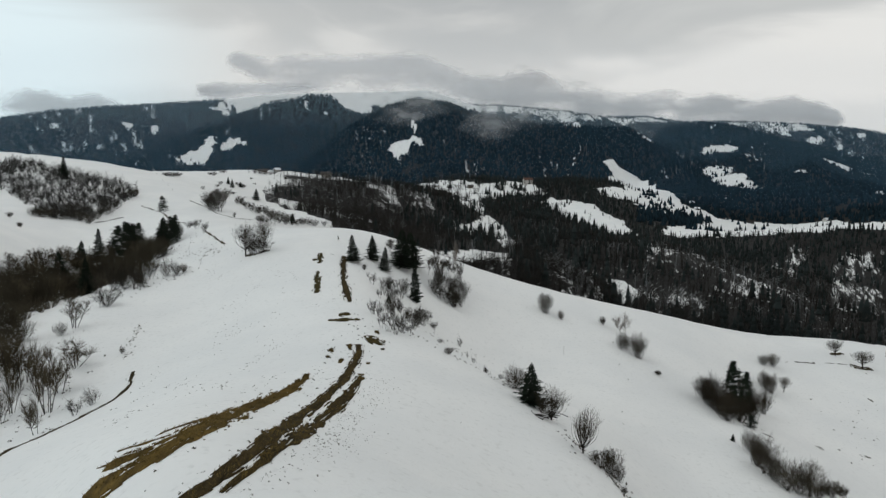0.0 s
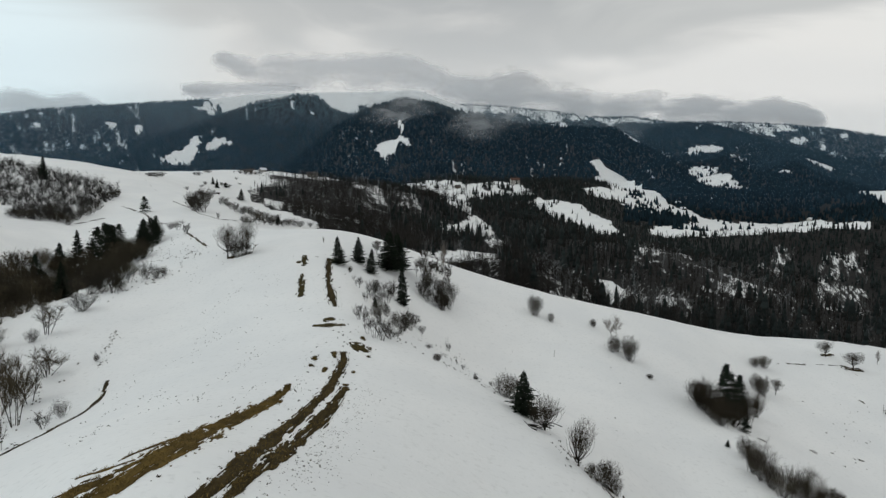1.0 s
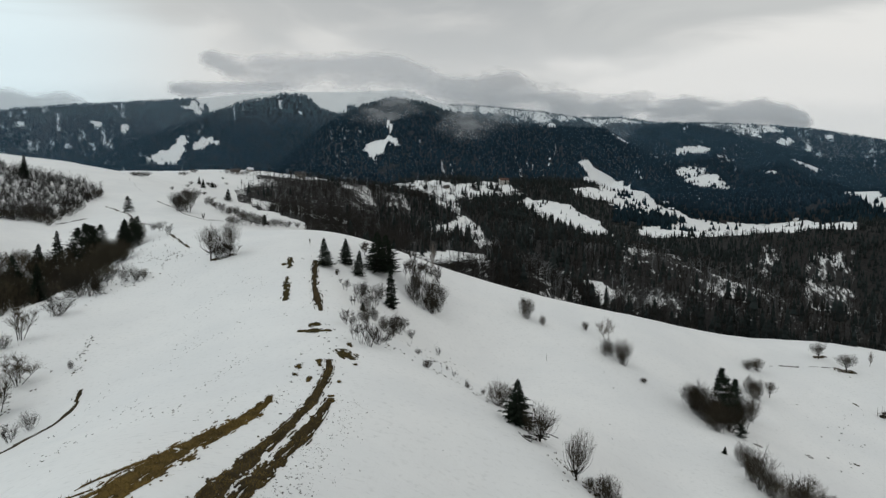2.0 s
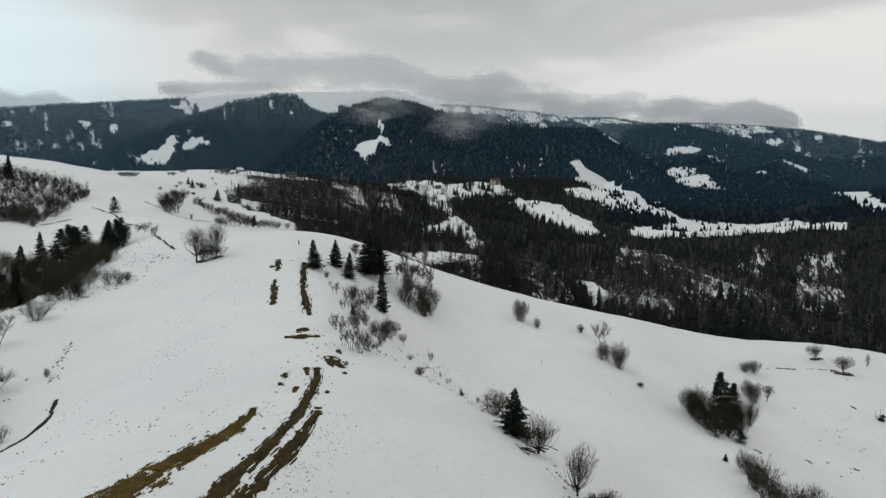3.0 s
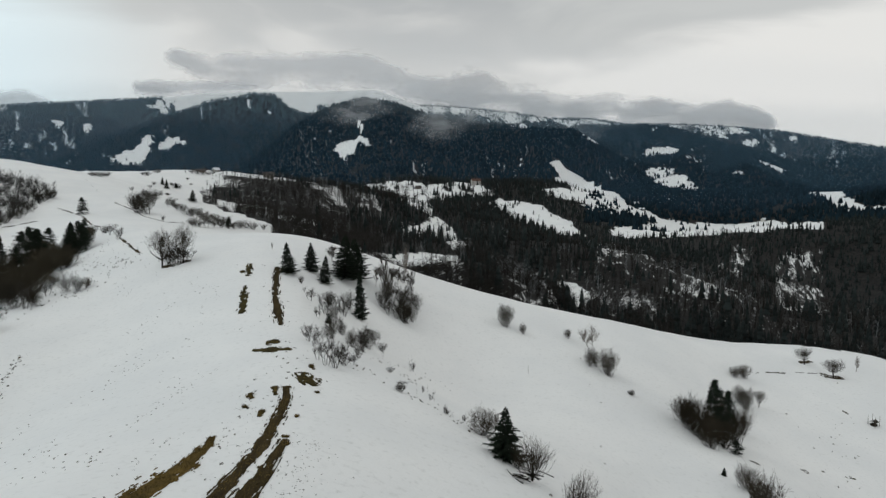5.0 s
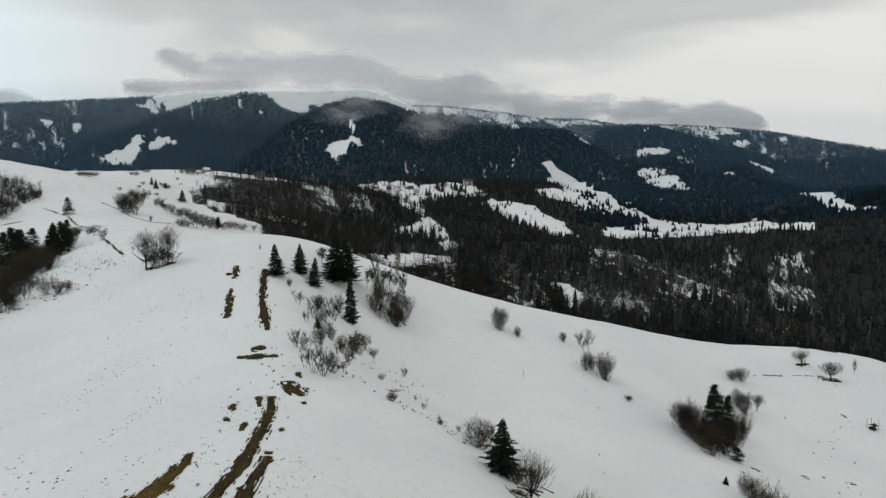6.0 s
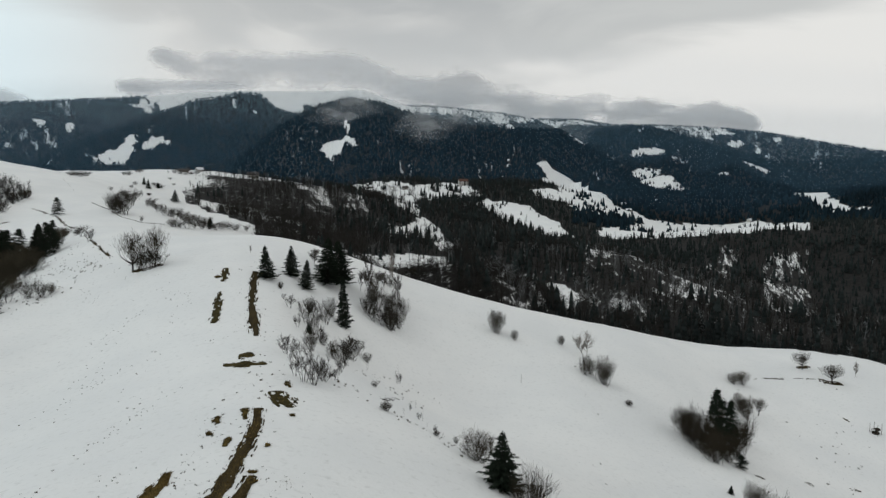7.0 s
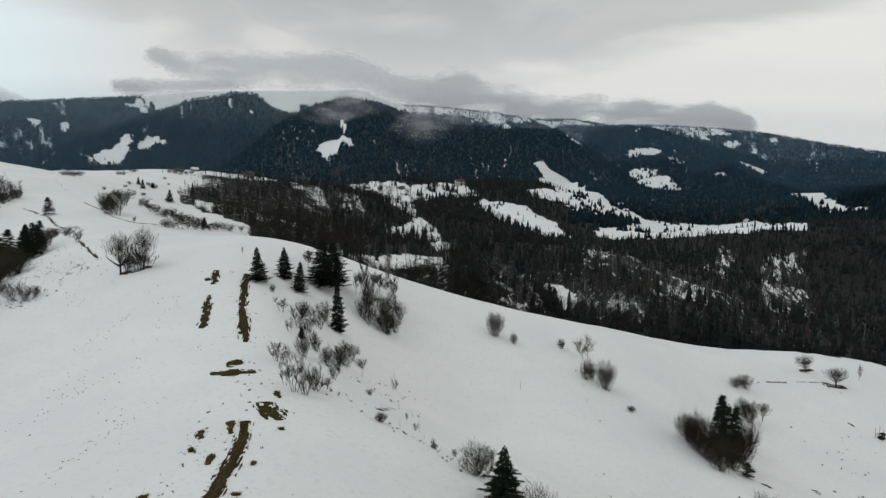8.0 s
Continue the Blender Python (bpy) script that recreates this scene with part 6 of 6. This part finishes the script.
TIMBER_WALL = material("weathered_timber", (0.11, 0.085, 0.062), 0.9, vary=0.35, scale=1.2)
RED_ROOF = material("red_metal_roof", (0.125, 0.070, 0.055), 0.6, vary=0.2, scale=0.8)
DARK_ROOF = material("dark_roof", (0.085, 0.075, 0.070), 0.7, vary=0.25, scale=0.8)
SNOWY_ROOF = material("snowy_roof", (0.78, 0.80, 0.82), 0.8, vary=0.06, scale=0.6)
PANE = material("dark_window_pane", (0.03, 0.035, 0.045), 0.15, specular=0.6, vary=0.1)
FRAME = material("white_window_frame", (0.7, 0.7, 0.68), 0.6, vary=0.05)
GREY_WOOD = material("silvery_grey_wood", (0.15, 0.13, 0.11), 0.9, vary=0.4, scale=4.0)
HAY = material("old_dark_hay", (0.036, 0.031, 0.024), 0.95, vary=0.4, scale=3.0)


def boxes(*sizes):
    """One bmesh of boxes, each given by its two corners."""
    bm = bmesh.new()
    for a, b in sizes:
        m = Matrix.Translation([(p + q) / 2 for p, q in zip(a, b)]) @ Matrix.Diagonal([abs(q - p) for p, q in zip(a, b)] + [1])
        bmesh.ops.create_cube(bm, size=1, matrix=m)
    return bm


def solid(name, bm, mat, parent, label=""):
    mesh = bpy.data.meshes.new(name)
    bm.to_mesh(mesh)
    bm.free()
    mesh.materials.append(mat)
    return part(name, mesh, parent, label)


def gable_roof(w, d, eave, rise, over=0.6, thick=0.35):
    """Two sloping slabs that meet at the ridge, which runs along x."""
    bm = bmesh.new()
    for hand in (-1, 1):
        x0, x1 = -w / 2 - over, w / 2 + over
        y1 = hand * (d / 2 + over)
        drop = eave - rise * over / (d / 2)
        ring = [(x0, y1, drop), (x1, y1, drop), (x1, 0, eave + rise), (x0, 0, eave + rise)]
        low = [bm.verts.new(p) for p in ring]
        top = [bm.verts.new((x, y, z + thick)) for x, y, z in ring]
        bm.faces.new(low)
        bm.faces.new(top[::-1])
        for k in range(4):
            bm.faces.new((low[k], low[(k + 1) % 4], top[(k + 1) % 4], top[k]))
    return bm


def house(x, y, w, d, eave, rise, turn, wall_mat, roof_mat, storeys, label):
    base = new("house")
    z = float(np.min(ground_z(np.array([x, x + 4, x - 4, x, x]), np.array([y, y, y, y + 4, y - 4]))))
    base.matrix_basis = pose(x, y, z, 0, 0, turn)
    bm = boxes(((-w / 2, -d / 2, -1.5), (w / 2, d / 2, eave)))
    for hand in (-1, 1):
        tri = [bm.verts.new(p) for p in ((hand * (w / 2 - 0.01), -d / 2, eave), (hand * (w / 2 - 0.01), d / 2, eave), (hand * (w / 2 - 0.01), 0, eave + rise))]
        bm.faces.new(tri)
    solid("wall", bm, wall_mat, base)
    roof = solid("roof", gable_roof(w, d, eave, rise), roof_mat, base)
    solid("chimney", boxes(((w * 0.2, -0.4, eave + rise * 0.5), (w * 0.2 + 0.8, 0.4, eave + rise + 1.2))), STONE, roof)
    step = eave / storeys
    count = max(2, int(w / 3.2))
    for level in range(storeys):
        for k in range(count):
            cx, cz = -w / 2 + w * (k + 0.5) / count, step * (level + 0.55)
            if level == 0 and k == count // 2:
                solid("door", boxes(((cx - 0.5, -d / 2 - 0.06, 0.0), (cx + 0.5, -d / 2 + 0.02, 2.0))), TIMBER_WALL, base)
                continue
            window = solid("window", boxes(((cx - 0.65, -d / 2 - 0.05, cz - 0.7), (cx + 0.65, -d / 2 + 0.02, cz + 0.7))), FRAME, base)
            solid("pane", boxes(((cx - 0.52, -d / 2 - 0.08, cz - 0.57), (cx + 0.52, -d / 2 - 0.04, cz + 0.57))), PANE, window)
    return tagged(base, label, "house", "houses of the far village")


CHALET = "large chalet with a red roof above the snowy village"
PALE = "pale plastered house on the snowy ridge"
FARM = "low farm building with a rusty roof on the knoll"
COTTAGE = "small timber cottage with a snowy roof"
HOUSE_PLANS = (
    (17, 11, 8.0, 4.0, 8, PLASTER, RED_ROOF, 3, CHALET), (11.5, 8, 4.6, 2.4, 12, GREY_PLASTER, DARK_ROOF, 2, PALE), (11, 7, 2.8, 2.2, -20, TIMBER_WALL, RED_ROOF, 1, FARM),
    (9, 5, 1.9, 1.5, 15, TIMBER_WALL, DARK_ROOF, 1, FARM), (5.5, 4.5, 2.4, 1.7, 40, GREY_PLASTER, SNOWY_ROOF, 1, PALE), (9, 7, 3.0, 2.5, 5, TIMBER_WALL, SNOWY_ROOF, 1, COTTAGE),
    (10, 7, 3.0, 2.8, -12, TIMBER_WALL, DARK_ROOF, 1, COTTAGE), (8, 6, 3.0, 2.4, 25, PLASTER, SNOWY_ROOF, 1, PALE), (20, 8, 3.0, 2.2, 10, TIMBER_WALL, DARK_ROOF, 1, FARM),
    (10, 7, 3.0, 2.6, -15, TIMBER_WALL, DARK_ROOF, 1, COTTAGE), (9, 7, 3.4, 2.6, 0, PLASTER, SNOWY_ROOF, 1, PALE), (9, 7, 3.2, 2.6, 20, PLASTER, DARK_ROOF, 1, PALE),
    (9, 7, 3.4, 2.8, 30, PLASTER, SNOWY_ROOF, 1, PALE), (9, 6, 3.0, 2.4, -30, TIMBER_WALL, SNOWY_ROOF, 1, COTTAGE))
for (hx, hy), plan in zip(HOUSE_SITES, HOUSE_PLANS):
    house(hx, hy, *plan)


def hay_shelter(x, y):
    """Four poles with a small low roof over an old hay stack."""
    base = new("hay_shelter")
    z = float(ground_z(x, y))
    base.matrix_basis = pose(x, y, z, 0, 0, 25) @ Matrix.Scale(0.68, 4)
    for px in (-1.3, 1.3):
        for py in (-1.1, 1.1):
            pole = Strokes(int(50 + px * 10 + py))
            pole.branch([(px, py, -0.8), (px * 0.99, py, 1.4), (px * 0.97, py * 1.02, 3.2)], 0.07, 0.045, 6)
            part("pole", pole.mesh("pole", GREY_WOOD), base)
    solid("roof", gable_roof(1.9, 1.7, 1.15, 0.45, 0.15, 0.10), HAY, base)
    bm = bmesh.new()
    bmesh.ops.create_icosphere(bm, subdivisions=3, radius=1.0)
    for v in bm.verts:
        n = noise.noise(v.co * 2.5) * 0.18
        v.co = Vector((v.co.x * 1.2, v.co.y * 1.0, v.co.z * 0.65)) * (1 + n) + Vector((0, 0, 0.15))
    solid("hay_stack", bm, HAY, base)
    tagged(base, "weathered hay shelter on four poles standing in snow", "hay shelter")


def stake(x, y, height):
    s = Strokes(8)
    s.branch([(0, 0, -0.4), (0.02, 0.0, height * 0.6), (0.06, 0.02, height)], 0.035, 0.02, 6)
    ob = new("stake", s.mesh("stake", GREY_WOOD))
    ob.location = (x, y, float(ground_z(x, y)))
    tagged(ob, "thin lone wooden stake standing in the snow", "stake")


def fallen_branches(x, y, size=1.0):
    s = Strokes(19)
    for _ in range(16):
        a = s.rng.normal() * 0.5 + 2.6
        p = np.array([s.rng.normal() * 0.9, s.rng.normal() * 0.35, 0.12 + s.rng.uniform(0, 0.25)])
        d = np.array([math.cos(a), math.sin(a), 0.05 * s.rng.normal()]) * s.rng.uniform(0.5, 1.3)
        s.branch([p - d, p + s.rng.normal(size=3) * 0.05, p + d], 0.05, 0.015, 5)
    ob = new("brushwood", s.mesh("brushwood", BARK))
    ob.matrix_basis = pose(x, y, float(ground_z(x, y))) @ Matrix.Scale(size, 4)
    tagged(ob, "heap of fallen dark branches lying on the snow", "brushwood")


hay_shelter(*HAY_FRAME)
stake(*LONE_STICK, 1.5)
fallen_branches(*FALLEN_BRANCHES)
fallen_branches(*DEAD_STUMP, 0.55)
grow("sapling", BIRCH_MODELS, [(*SAPLING, 1.8, 0.8)], "thin bare sapling on the snowy crest", "sapling", "")
